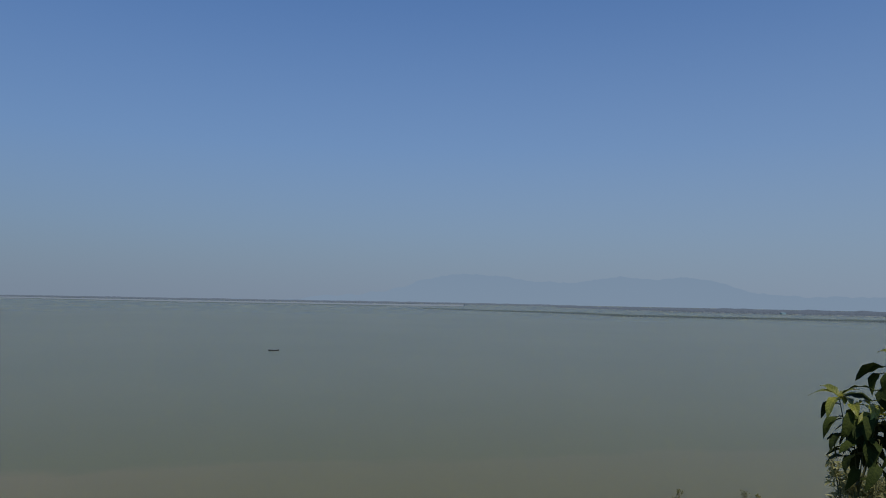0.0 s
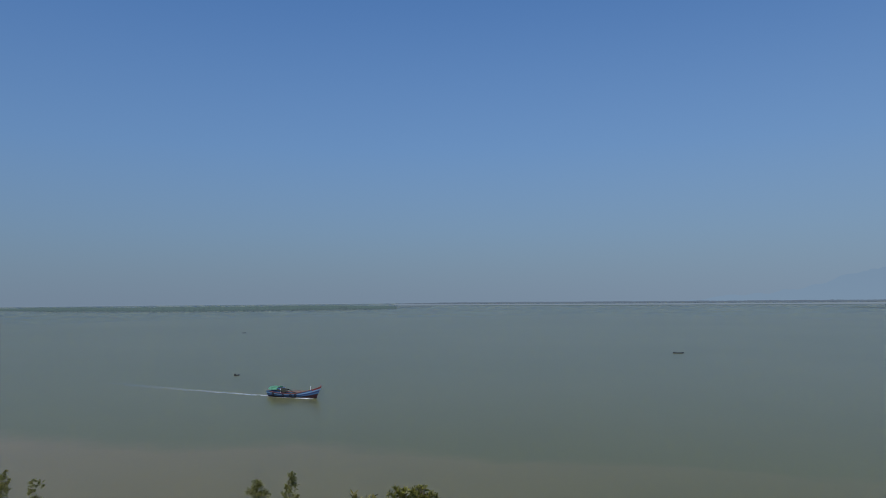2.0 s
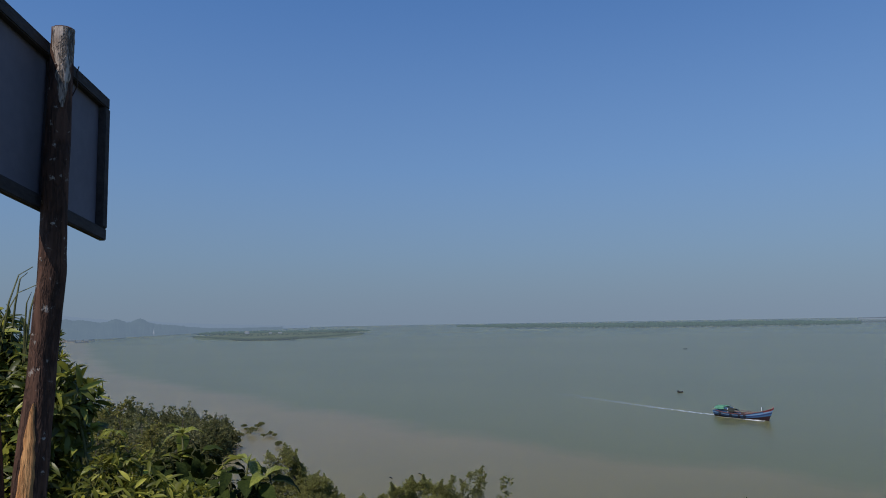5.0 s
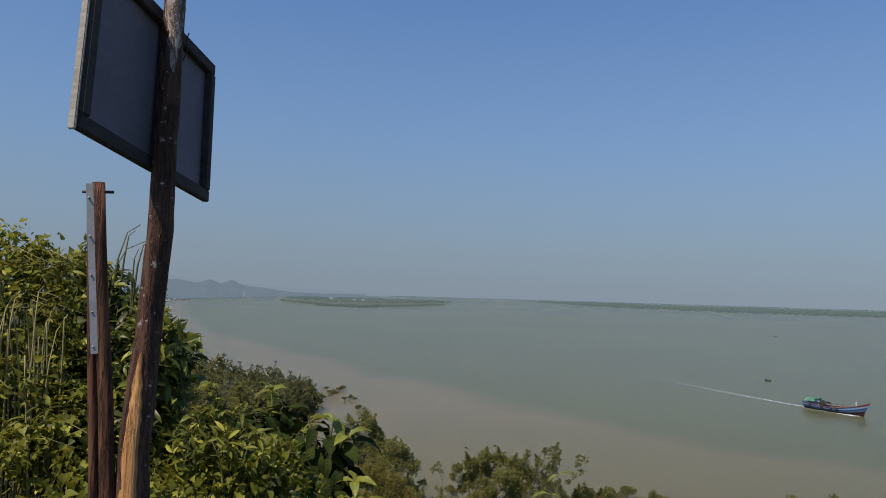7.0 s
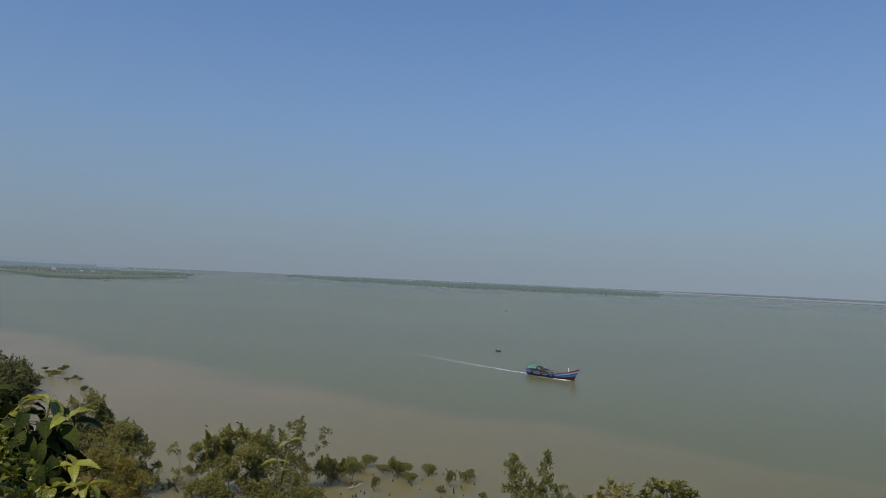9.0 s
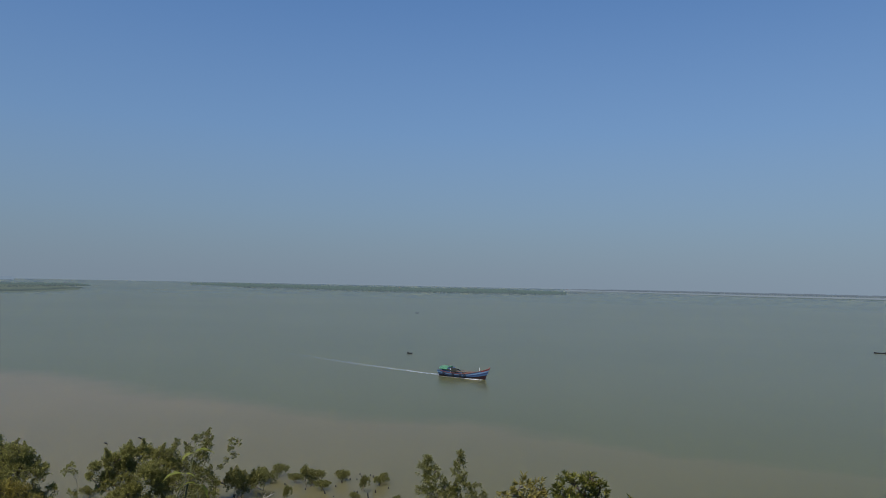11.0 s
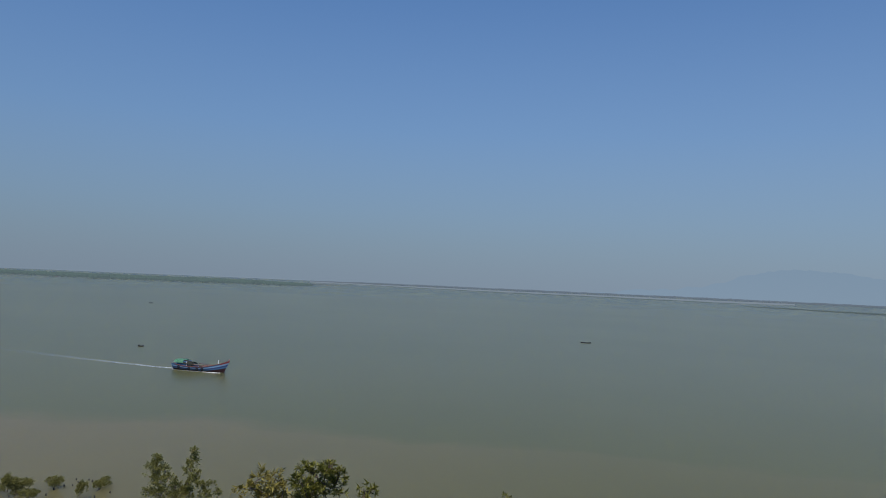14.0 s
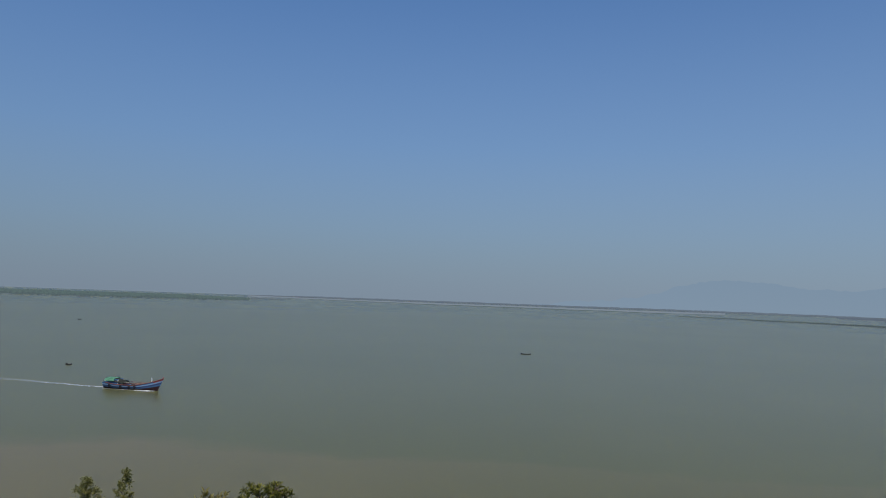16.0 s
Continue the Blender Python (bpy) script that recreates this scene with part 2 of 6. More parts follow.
EARTH = ground_material()
BARK = mottled("grey_brown_bark", (0.06, 0.045, 0.035), (0.17, 0.14, 0.11), 14, 0.85, 0.15, relief=0.6, stretch=(1, 1, 0.25))
STRAW = mottled("dry_straw_stem", (0.2, 0.17, 0.07), (0.42, 0.37, 0.17), 20, 0.7, 0.2)
STEM = mottled("green_stem", (0.05, 0.06, 0.02), (0.12, 0.12, 0.05), 20, 0.7, 0.2)
MANGROVE = leaf_material("mangrove_leaves", (0.115, 0.122, 0.04), (0.35, 0.35, 0.112), (0.47, 0.45, 0.14), 0.4, 0.75, 0.08)
MANGROVE_DRY = leaf_material("mangrove_leaves_tawny", (0.13, 0.11, 0.03), (0.38, 0.33, 0.085), (0.48, 0.42, 0.1), 0.4, 0.75, 0.08)
VINE = leaf_material("climber_leaves", (0.038, 0.046, 0.006), (0.29, 0.292, 0.042), (0.7, 0.65, 0.1), 0.3, 0.5, 0.2, 5.0)
VINE_LOW = leaf_material("low_climber_leaves", (0.022, 0.03, 0.004), (0.21, 0.222, 0.03), (0.55, 0.52, 0.07), 0.3, 0.5, 0.2, 5.0)
LANCE = leaf_material("glossy_lance_leaves", (0.03, 0.04, 0.008), (0.16, 0.185, 0.032), (0.45, 0.45, 0.075), 0.22, 0.42, 0.3, 4.0)
WEED = leaf_material("weed_leaves", (0.048, 0.058, 0.008), (0.235, 0.242, 0.036), (0.5, 0.47, 0.08), 0.3, 0.5, 0.2, 4.0)
FEATHER = leaf_material("dusty_feathery_leaves", (0.14, 0.145, 0.055), (0.38, 0.375, 0.165), (0.55, 0.53, 0.26), 0.35, 0.7, 0.1, 4.0)
GREYGREEN = leaf_material("grey_green_leaves", (0.085, 0.088, 0.03), (0.26, 0.255, 0.085), (0.36, 0.345, 0.11), 0.38, 0.75, 0.08, 0.8)
BAY = leaf_material("bay_mangrove_leaves", (0.055, 0.06, 0.023), (0.195, 0.195, 0.08), (0.31, 0.295, 0.12), 0.32, 0.75, 0.08, 0.6)
BAY_DARK = leaf_material("bay_mangrove_leaves_dark", (0.04, 0.047, 0.016), (0.14, 0.147, 0.054), (0.23, 0.226, 0.08), 0.3, 0.75, 0.08, 0.6)
OLIVE = leaf_material("olive_yellow_leaves", (0.085, 0.081, 0.022), (0.26, 0.242, 0.066), (0.38, 0.35, 0.095), 0.38, 0.75, 0.08, 0.8)
HILLTREE = leaf_material("slope_tree_leaves", (0.055, 0.06, 0.012), (0.22, 0.22, 0.04), (0.4, 0.38, 0.07), 0.3, 0.5, 0.2, 3.0)
MANGROVE_MID = leaf_material("mangrove_leaves_olive", (0.1, 0.106, 0.034), (0.28, 0.284, 0.088), (0.39, 0.375, 0.11), 0.4, 0.75, 0.08)
# older leaves, base colour darkened further to stand in for shade
BROAD_OLD_SHADED = broad_leaf_material("broad_leaf_shade_dark", (0.01, 0.018, 0.007), (0.035, 0.05, 0.012), (0.12, 0.15, 0.025), 0.1, 0.6, 0.03, vein=0.1)
BROAD_YOUNG = broad_leaf_material("broad_leaf_young", (0.085, 0.11, 0.015), (0.24, 0.265, 0.036), (0.56, 0.55, 0.12), 0.36, 0.36, 0.4, vein=0.4)


def distant(name, dark, light, haze_glow, scale=0.02, tint=(1, 1, 1)):
    """Backdrop of distance, more than a kilometre off: little of the land's own colour is left, and haze is painted
    over it as emission.
    """
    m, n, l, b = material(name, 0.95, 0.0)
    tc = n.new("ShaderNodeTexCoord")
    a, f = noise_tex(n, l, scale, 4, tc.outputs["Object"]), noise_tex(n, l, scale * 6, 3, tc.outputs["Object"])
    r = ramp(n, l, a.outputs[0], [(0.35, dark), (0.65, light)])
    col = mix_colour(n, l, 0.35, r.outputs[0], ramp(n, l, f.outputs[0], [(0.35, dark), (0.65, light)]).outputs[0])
    l.new(mix_colour(n, l, haze_glow, col, (0, 0, 0)), b.inputs["Base Color"])
    # haze put in as emission over the dimmed land colour
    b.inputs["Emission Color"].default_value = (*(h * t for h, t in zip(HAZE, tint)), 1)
    b.inputs["Emission Strength"].default_value = haze_glow
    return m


# far-shore colours, each with its share of haze painted as glow
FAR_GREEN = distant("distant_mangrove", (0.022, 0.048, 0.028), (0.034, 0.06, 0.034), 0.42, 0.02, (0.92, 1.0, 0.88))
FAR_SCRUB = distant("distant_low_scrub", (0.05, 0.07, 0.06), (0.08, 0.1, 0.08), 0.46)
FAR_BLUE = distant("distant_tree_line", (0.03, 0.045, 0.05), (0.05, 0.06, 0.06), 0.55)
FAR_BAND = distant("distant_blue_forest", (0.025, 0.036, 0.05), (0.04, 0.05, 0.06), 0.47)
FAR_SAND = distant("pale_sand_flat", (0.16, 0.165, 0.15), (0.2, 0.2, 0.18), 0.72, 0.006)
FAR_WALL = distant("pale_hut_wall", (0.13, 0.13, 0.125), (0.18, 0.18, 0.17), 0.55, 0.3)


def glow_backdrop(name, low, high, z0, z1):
    """Far hills seen only as haze-blue distance: the haze is painted as emission, graded by height."""
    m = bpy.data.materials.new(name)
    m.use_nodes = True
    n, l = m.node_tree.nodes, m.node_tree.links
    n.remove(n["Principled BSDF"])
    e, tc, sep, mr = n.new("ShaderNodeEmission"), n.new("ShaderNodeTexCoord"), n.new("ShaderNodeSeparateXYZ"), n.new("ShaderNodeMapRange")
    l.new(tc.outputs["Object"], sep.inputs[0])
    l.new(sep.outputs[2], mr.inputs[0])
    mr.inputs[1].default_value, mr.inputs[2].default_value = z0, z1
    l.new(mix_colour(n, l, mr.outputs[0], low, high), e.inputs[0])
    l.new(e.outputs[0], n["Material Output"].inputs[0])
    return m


# haze colours the mountains glow with, foot and crest
MTN_HAZE_LOW, MTN_HAZE_HIGH = (0.217, 0.313, 0.412), (0.206, 0.306, 0.412)


# ---- mesh helpers ----
def polar(bearing, far, z=0.0):
    """A place at a bearing (degrees left of +y) and distance from the lookout."""
    return Vector((-math.sin(radians(bearing)) * far, math.cos(radians(bearing)) * far, z))


def mesh_of(name, verts, faces, mats, smooth=False, indices=None):
    me = bpy.data.meshes.new(name)
    me.from_pydata([tuple(map(float, v)) for v in verts], [], [tuple(map(int, q)) for q in faces])
    for m in mats if isinstance(mats, (list, tuple)) else [mats]:
        me.materials.append(m)
    if indices is not None:
        me.polygons.foreach_set("material_index", np.asarray(indices, dtype=np.int32))
    if smooth:
        me.polygons.foreach_set("use_smooth", np.ones(len(me.polygons), dtype=bool))
    me.update()
    return me


def put(name, me, parent=None, m=None, label="", category="", group="", kind=""):
    ob = new(name, me)
    ob.parent = parent
    if m is not None:
        ob.matrix_basis = m
    return tagged(ob, label, category, group, kind)


def part(name, bm, mat, parent, label=""):
    me = bpy.data.meshes.new(name)
    bm.to_mesh(me)
    bm.free()
    for m in mat if isinstance(mat, (list, tuple)) else [mat]:
        me.materials.append(m)
    return put(name, me, parent, label=label)


def thing(name, where, label, category, group="", kind="", turn=0.0):
    ob = new(name)
    ob.matrix_basis = Matrix.Translation(where) @ pose(0, 0, 0, 0, 0, turn)
    ob.empty_display_size = 0.2
    return tagged(ob, label, category, group, kind)


def tube_arrays(pts, radii, sides=7):
    """Vertices and faces of a bent, tapering tube."""
    pts = [Vector(p) for p in pts]
    vs, fs = [], []
    side = Vector((1, 0, 0))
    for i, p in enumerate(pts):
        d = (pts[min(i + 1, len(pts) - 1)] - pts[max(i - 1, 0)]).normalized()
        side = (side - d * side.dot(d))
        if side.length < 1e-4:
            side = d.orthogonal()
        side.normalize()
        other = d.cross(side)
        for k in range(sides):
            a = 2 * math.pi * k / sides
            vs.append(p + (side * math.cos(a) + other * math.sin(a)) * radii[i])
    for i in range(len(pts) - 1):
        for k in range(sides):
            a, b2 = i * sides + k, i * sides + (k + 1) % sides
            fs.append((a, b2, b2 + sides, a + sides))
    fs.append(tuple(range(sides))[::-1])
    fs.append(tuple(len(vs) - sides + k for k in range(sides)))
    return vs, fs


def tubes(name, lines, mat, parent, sides=6, label=""):
    """Several tubes that grow together, as one mesh."""
    vs, fs = [], []
    for pts, radii in lines:
        v, f = tube_arrays(pts, radii, sides)
        o = len(vs)
        vs += v
        fs += [tuple(i + o for i in q) for q in f]
    return put(name, mesh_of(name, vs, fs, mat, True), parent, label=label)


def box_bm(sx, sy, sz, at=(0, 0, 0), bevel=0.0, turn=None):
    bm = bmesh.new()
    bmesh.ops.create_cube(bm, size=1.0)
    bmesh.ops.scale(bm, vec=(sx, sy, sz), verts=bm.verts)
    if bevel:
        bmesh.ops.bevel(bm, geom=bm.edges[:], offset=bevel, segments=2, affect="EDGES")
    if turn is not None:
        bmesh.ops.transform(bm, matrix=turn, verts=bm.verts)
    bmesh.ops.translate(bm, vec=at, verts=bm.verts)
    return bm


LANCET = (np.array([(0, 0, 0), (0.13, 0.35, 0.04), (0.1, 0.7, 0.0), (0, 1.0, -0.12), (-0.1, 0.7, 0.0), (-0.13, 0.35, 0.04)]),
          [(0, 1, 2, 3), (0, 3, 4, 5)])
CHIP = (np.array([(0, 0, 0), (0.3, 0.45, 0.05), (0, 1.0, -0.05), (-0.3, 0.45, 0.05)]), [(0, 1, 2, 3)])


LANCEOLATE = (np.array([(0, 0, 0), (0.09, 0.22, 0.05), (0.125, 0.5, 0.03), (0.085, 0.78, -0.06), (0, 1.0, -0.24), (-0.085, 0.78, -0.06), (-0.125, 0.5, 0.03), (-0.09, 0.22, 0.05), (0, 0.25, 0.0), (0, 0.55, -0.03), (0, 0.8, -0.11)]),
              [(0, 1, 8, 7), (8, 1, 2, 9), (7, 8, 9, 6), (9, 2, 3, 10), (6, 9, 10, 5), (5, 10, 3, 4)])
HEART = (np.array([(0, 0, 0), (0.2, -0.12, 0.05), (0.42, 0.06, 0.1), (0.33, 0.34, 0.06), (0.12, 0.68, -0.04), (0, 1.0, -0.16), (-0.12, 0.68, -0.04), (-0.33, 0.34, 0.06), (-0.42, 0.06, 0.1), (-0.2, -0.12, 0.05), (0, 0.38, -0.02), (0, 0.72, -0.08)]),
         [(0, 1, 2, 10), (10, 2, 3, 4), (10, 4, 5, 11), (0, 10, 8, 9), (10, 6, 7, 8), (10, 11, 5, 6)])


def unit(v):
    return v / np.maximum(1e-6, np.linalg.norm(v, axis=-1, keepdims=True))


def leaves_mesh(name, bases, axes, faces_up, sizes, mat, shape=CHIP):
    """Many leaves in one mesh, each an island of its own: where it is fixed, where it points, where its face looks."""
    tv, tf = shape
    n = len(bases)
    y = unit(np.asarray(axes))
    x = unit(np.cross(y, np.asarray(faces_up)))
    turns = np.stack([x, y, np.cross(x, y)], -1)
    v = np.einsum("nij,kj->nki", turns, tv) * np.asarray(sizes)[:, None, None] + np.asarray(bases)[:, None, :]
    k = len(tv)
    faces = (np.array(tf)[None] + (np.arange(n) * k)[:, None, None]).reshape(-1, len(tf[0]))
    me = bpy.data.meshes.new(name)
    me.vertices.add(n * k)
    me.vertices.foreach_set("co", v.reshape(-1).astype(np.float32))
    side = faces.shape[1]
    me.loops.add(faces.size)
    me.loops.foreach_set("vertex_index", faces.reshape(-1).astype(np.int32))
    me.polygons.add(len(faces))
    me.polygons.foreach_set("loop_start", np.arange(0, faces.size, side, dtype=np.int32))
    me.materials.append(mat)
    me.update(calc_edges=True)
    me.validate()
    return me


def lumpy(c, r, count, up):
    """Ways out of a lobe, more of them upwards, and how far its uneven skin lies along each."""
    d = rng.normal(size=(count, 3))
    d[:, 2] += up
    d = unit(d)
    skin = np.array([1 + 0.5 * noise.noise(Vector(q) * 1.9 + Vector(c) * 0.7) for q in d])
    return d, skin


def sprays(lobes, density, per, wide, up=0.5):
    """Leafy shoots that run out from the middle of each lobe and bend up: leaf places, ways, faces, and the shoots."""
    bases, axes, ups, lines = [], [], [], []
    for c, r in lobes:
        c, r = np.array(c, float), np.array(r, float)
        count = max(4, int(density * (r[0] * r[1] + r[0] * r[2] + r[1] * r[2])))
        d, skin = lumpy(c, r, count, up)
        tip = c + d * r * (skin * rng.uniform(0.7, 1.15, count))[:, None]
        root = c + (tip - c) * rng.uniform(0.1, 0.45, count)[:, None]
        mid = (root + tip) / 2 - np.array((0, 0, 0.16)) * np.linalg.norm(tip - root, axis=1)[:, None]
        for a, b2, e in zip(root[::3], mid[::3], tip[::3]):
            lines.append((Vector(a), Vector(b2), Vector(e)))
        f = rng.uniform(0.2, 1.0, (count, per, 1)) ** 0.75
        p = root[:, None] * (1 - f) ** 2 + mid[:, None] * (2 * f * (1 - f)) + tip[:, None] * f * f
        way = unit(tip - mid)[:, None]
        out = unit(rng.normal(size=(count, per, 3)))
        spread = wide * (1.15 - f) * np.minimum(1.0, r[0] * 2)
        bases.append((p + out * spread * rng.uniform(0, 1, (count, per, 1))).reshape(-1, 3))
        axes.append((way * 0.7 + out + np.array((0, 0, 0.15))).reshape(-1, 3))
        ups.append((rng.normal(size=(count, per, 3)) * 0.6 + np.array((0, 0, 0.8)) + d[:, None] * 0.5).reshape(-1, 3))
    return np.concatenate(bases), np.concatenate(axes), np.concatenate(ups), lines


def rosettes(lobes, density, per, up=0.35):
    """Shoot tips on the skin of each lobe, each with a ring of leaves that spread and hang."""
    bases, axes, ups = [], [], []
    for c, r in lobes:
        c, r = np.array(c, float), np.array(r, float)
        count = max(3, int(density * (r[0] * r[1] + r[0] * r[2] + r[1] * r[2])))
        d, skin = lumpy(c, r, count, up)
        tip = c + d * r * (skin * rng.uniform(0.55, 1.1, count))[:, None]
        shoot = unit(d + np.array((0, 0, 0.7)) + rng.normal(size=(count, 3)) * 0.3)[:, None]
        out = rng.normal(size=(count, per, 3))
        out = unit(out - shoot * (out * shoot).sum(-1, keepdims=True))
        lift = rng.uniform(-0.45, 0.8, (count, per, 1))
        bases.append((tip[:, None] + shoot * (lift - 0.4) * 0.035).reshape(-1, 3))
        axes.append((out + shoot * lift).reshape(-1, 3))
        ups.append((shoot + rng.normal(size=(count, per, 3)) * 0.25).reshape(-1, 3))
    return np.concatenate(bases), np.concatenate(axes), np.concatenate(ups)


def shingled(lobes, density, up=0.5):
    """Leaves that lie over one another on the skin of each lobe, facing out to the light, tips hanging."""
    bases, axes, ups = [], [], []
    for c, r in lobes:
        c, r = np.array(c, float), np.array(r, float)
        count = max(12, int(density * (r[0] * r[1] + r[0] * r[2] + r[1] * r[2])))
        d, skin = lumpy(c, r, count, up)
        p = c + d * r * (skin * rng.uniform(0.65, 1.18, count))[:, None]
        full = np.array([noise.noise(Vector(q) * 6.5) for q in p]) > rng.normal(-0.05, 0.08, count)
        p, d, count = p[full], d[full], int(full.sum())
        bases.append(p)
        face = d * 0.7 + np.array((0, 0, 0.7)) + rng.normal(size=(count, 3)) * 0.75
        axes.append(d * 0.5 - np.array((0, 0, 0.55)) + rng.normal(size=(count, 3)) * 0.55)
        ups.append(face)
    return np.concatenate(bases), np.concatenate(axes), np.concatenate(ups)


def bent(a, b, sag=0.15, steps=6):
    """A wandering line from a to b."""
    a, b = Vector(a), Vector(b)
    side = (b - a).orthogonal().normalized() * (b - a).length * sag * rng.uniform(-1, 1)
    side2 = Vector((0, 0, 1)) * (b - a).length * sag * rng.uniform(-0.4, 0.9)
    return [a.lerp(b, i / steps) + (side + side2) * math.sin(math.pi * i / steps) for i in range(steps + 1)]


def tree(name, where, lobes, label, category="tree", group="", leaf=0.16, mat=None, density=9.0, wide=0.2, per=14, trunk_r=0.12, stems=1, shape=CHIP, top=0.5, turn=0.0, twigs=3, shooting=True):
    """A tree: tapered trunk or stems, a limb to every lobe of the crown, twigs, and leaf clumps."""
    ob = thing(name, where, label, category, group, turn=turn)
    cz = min(c[2] for c, r in lobes)
    mean = np.mean([c for c, r in lobes], axis=0)
    forks = []
    for s in range(stems):
        f = Vector((mean[0] * 0.5 + rng.normal(0, 0.12) * (s > 0) * 3, mean[1] * 0.5 + rng.normal(0, 0.12) * (s > 0) * 3, max(0.4, cz * top)))
        foot = Vector((rng.normal(0, 0.25) * (stems > 1), rng.normal(0, 0.25) * (stems > 1), -0.4))
        pts = bent(foot, f, 0.1)
        tubes("trunk", [(pts, [trunk_r * (1 - 0.45 * i / 6) for i in range(7)])], BARK, ob, 8)
        forks.append(f)
    lines = []
    for i, (c, r) in enumerate(lobes):
        f, r0 = forks[i % stems], trunk_r * 0.5
        near = 1e9
        for c2, r2 in lobes:
            gap = (Vector(c2) - Vector(c)).length
            if c2[2] < c[2] - 0.35 * gap and gap < near and gap < (f - Vector(c)).length:
                near, start = gap, Vector(c2)
        if near < 1e9:
            f, r0 = start, trunk_r * 0.32
        pts = bent(f, Vector(c), 0.12)
        lines.append((pts, [r0 * (1 - 0.75 * k / 6) for k in range(7)]))
        for _ in range(twigs):
            d = Vector(rng.normal(size=3)).normalized()
            e = Vector(c) + Vector((d.x * r[0], d.y * r[1], abs(d.z) * r[2] * 0.9))
            st = pts[int(rng.integers(3, 6))]
            lines.append((bent(st, e, 0.1, 4), [r0 * 0.35 * (1 - 0.8 * k / 4) for k in range(5)]))
    bases, axes, ups, shoots = sprays(lobes, density, per, wide)
    if shooting:
        lines += [(q, [trunk_r * 0.11, trunk_r * 0.08, trunk_r * 0.04]) for q in shoots]
    tubes("limb", lines, BARK, ob, 4)
    put("crown", leaves_mesh("crown", bases, axes, ups, leaf * rng.uniform(0.6, 1.25, len(bases)), mat or MANGROVE, shape), ob)
    return ob


# ---- ground and water ----
def shore_y(x):
    """The waterline: y at x."""
    return float(np.interp(x, (-4000, -2400, -1500, -300, -180, -100, -60, -30, 0, 60, 200, 900, 4000), (150, 60, -45, -40, -15, 10, 22, 36, 44, 66, 115, 180, 200)))


def ground_z(x, y):
    """A steep knoll under the lookout, a low bank behind the waterline, a flat bed under the water."""
    p = -math.sin(radians(30)) * x + math.cos(radians(30)) * y
    far = math.hypot(x, y)
    knoll = 24.3 - 0.56 * max(0.0, p - 1.2) - 0.02 * max(0.0, far - 60)
    d = y - shore_y(x)
    low = 0.12 * -d if d < -3 else max(-0.45, 0.36 - 0.2 * (d + 3)) - 0.035 * max(0.0, d)
    low = max(-1.2, min(low, 6.0))
    z = max(knoll, low) if knoll > low else low
    rough = (0.25 if z > 0.5 else 0.1) * noise.noise((x * 0.15, y * 0.15, 0)) + 0.06 * noise.noise((x * 0.7, y * 0.7, 3))
    return z + rough * min(1.0, max(0.1, far / 8))


def build_ground():
    rings = [0.0] + [0.8 * 1.115 ** i for i in range(79)]
    seg = 160
    vs, fs = [(0, 0, ground_z(0, 0))], []
    for r in rings[1:]:
        for k in range(seg):
            a = 2 * math.pi * k / seg
            x, y = r * math.cos(a), r * math.sin(a)
            vs.append((x, y, ground_z(x, y)))
    for k in range(seg):
        fs.append((0, 1 + k, 1 + (k + 1) % seg))
    for i in range(len(rings) - 2):
        o = 1 + i * seg
        for k in range(seg):
            k2 = (k + 1) % seg
            fs.append((o + k, o + seg + k, o + seg + k2, o + k2))
    put("ground", mesh_of("ground", vs, fs, EARTH, True), label="earthen hillside falling to muddy estuary bed", category="ground", kind="structure")


def build_water():
    vs, fs = [], []
    rings = [3, 12, 40, 100, 220, 450, 900, 1800, 3200, 4900]
    seg = 96
    for r in rings:
        for k in range(seg):
            a = 2 * math.pi * k / seg
            vs.append((r * math.cos(a), r * math.sin(a), 0))
    for i in range(len(rings) - 1):
        for k in range(seg):
            k2 = (k + 1) % seg
            fs.append((i * seg + k, (i + 1) * seg + k, (i + 1) * seg + k2, i * seg + k2))
    fs.append(tuple(range(seg)))
    put("water", mesh_of("water", vs, fs, WATER, True), label="wide calm estuary, grey-green with brown silty shallows", category="water", kind="structure")


build_ground()
build_water()


# ---- far land ----
def land_strip(name, line, depth, mat, label, height=0.8, category="land", kind="structure"):
    """Flat land behind a shore line of (bearing, distance); its front is a low bank."""
    vs, fs = [], []
    n = len(line)
    for b, d in line:
        a, c = polar(b, d), polar(b, d + depth)
        vs += [(a.x, a.y, -0.6), (a.x * 1.002, a.y * 1.002, height), (c.x, c.y, height), (c.x, c.y, -0.6)]
    for i in range(n - 1):
        for k in range(3):
            fs.append((i * 4 + k, i * 4 + 4 + k, i * 4 + 5 + k, i * 4 + 1 + k))
    put(name, mesh_of(name, vs, fs, mat), label=label, category=category, kind=kind)


def along(line, step):
    """Points at even steps along a shore line of (bearing, distance), with the run from 0 to 1."""
    bs = [b for b, d in line]
    count = max(2, int(abs(bs[-1] - bs[0]) / step))
    order = sorted(line)
    out = []
    for i in range(count + 1):
        b = bs[0] + (bs[-1] - bs[0]) * i / count
        out.append((b, float(np.interp(b, [q[0] for q in order], [q[1] for q in order])), i / count))
    return out


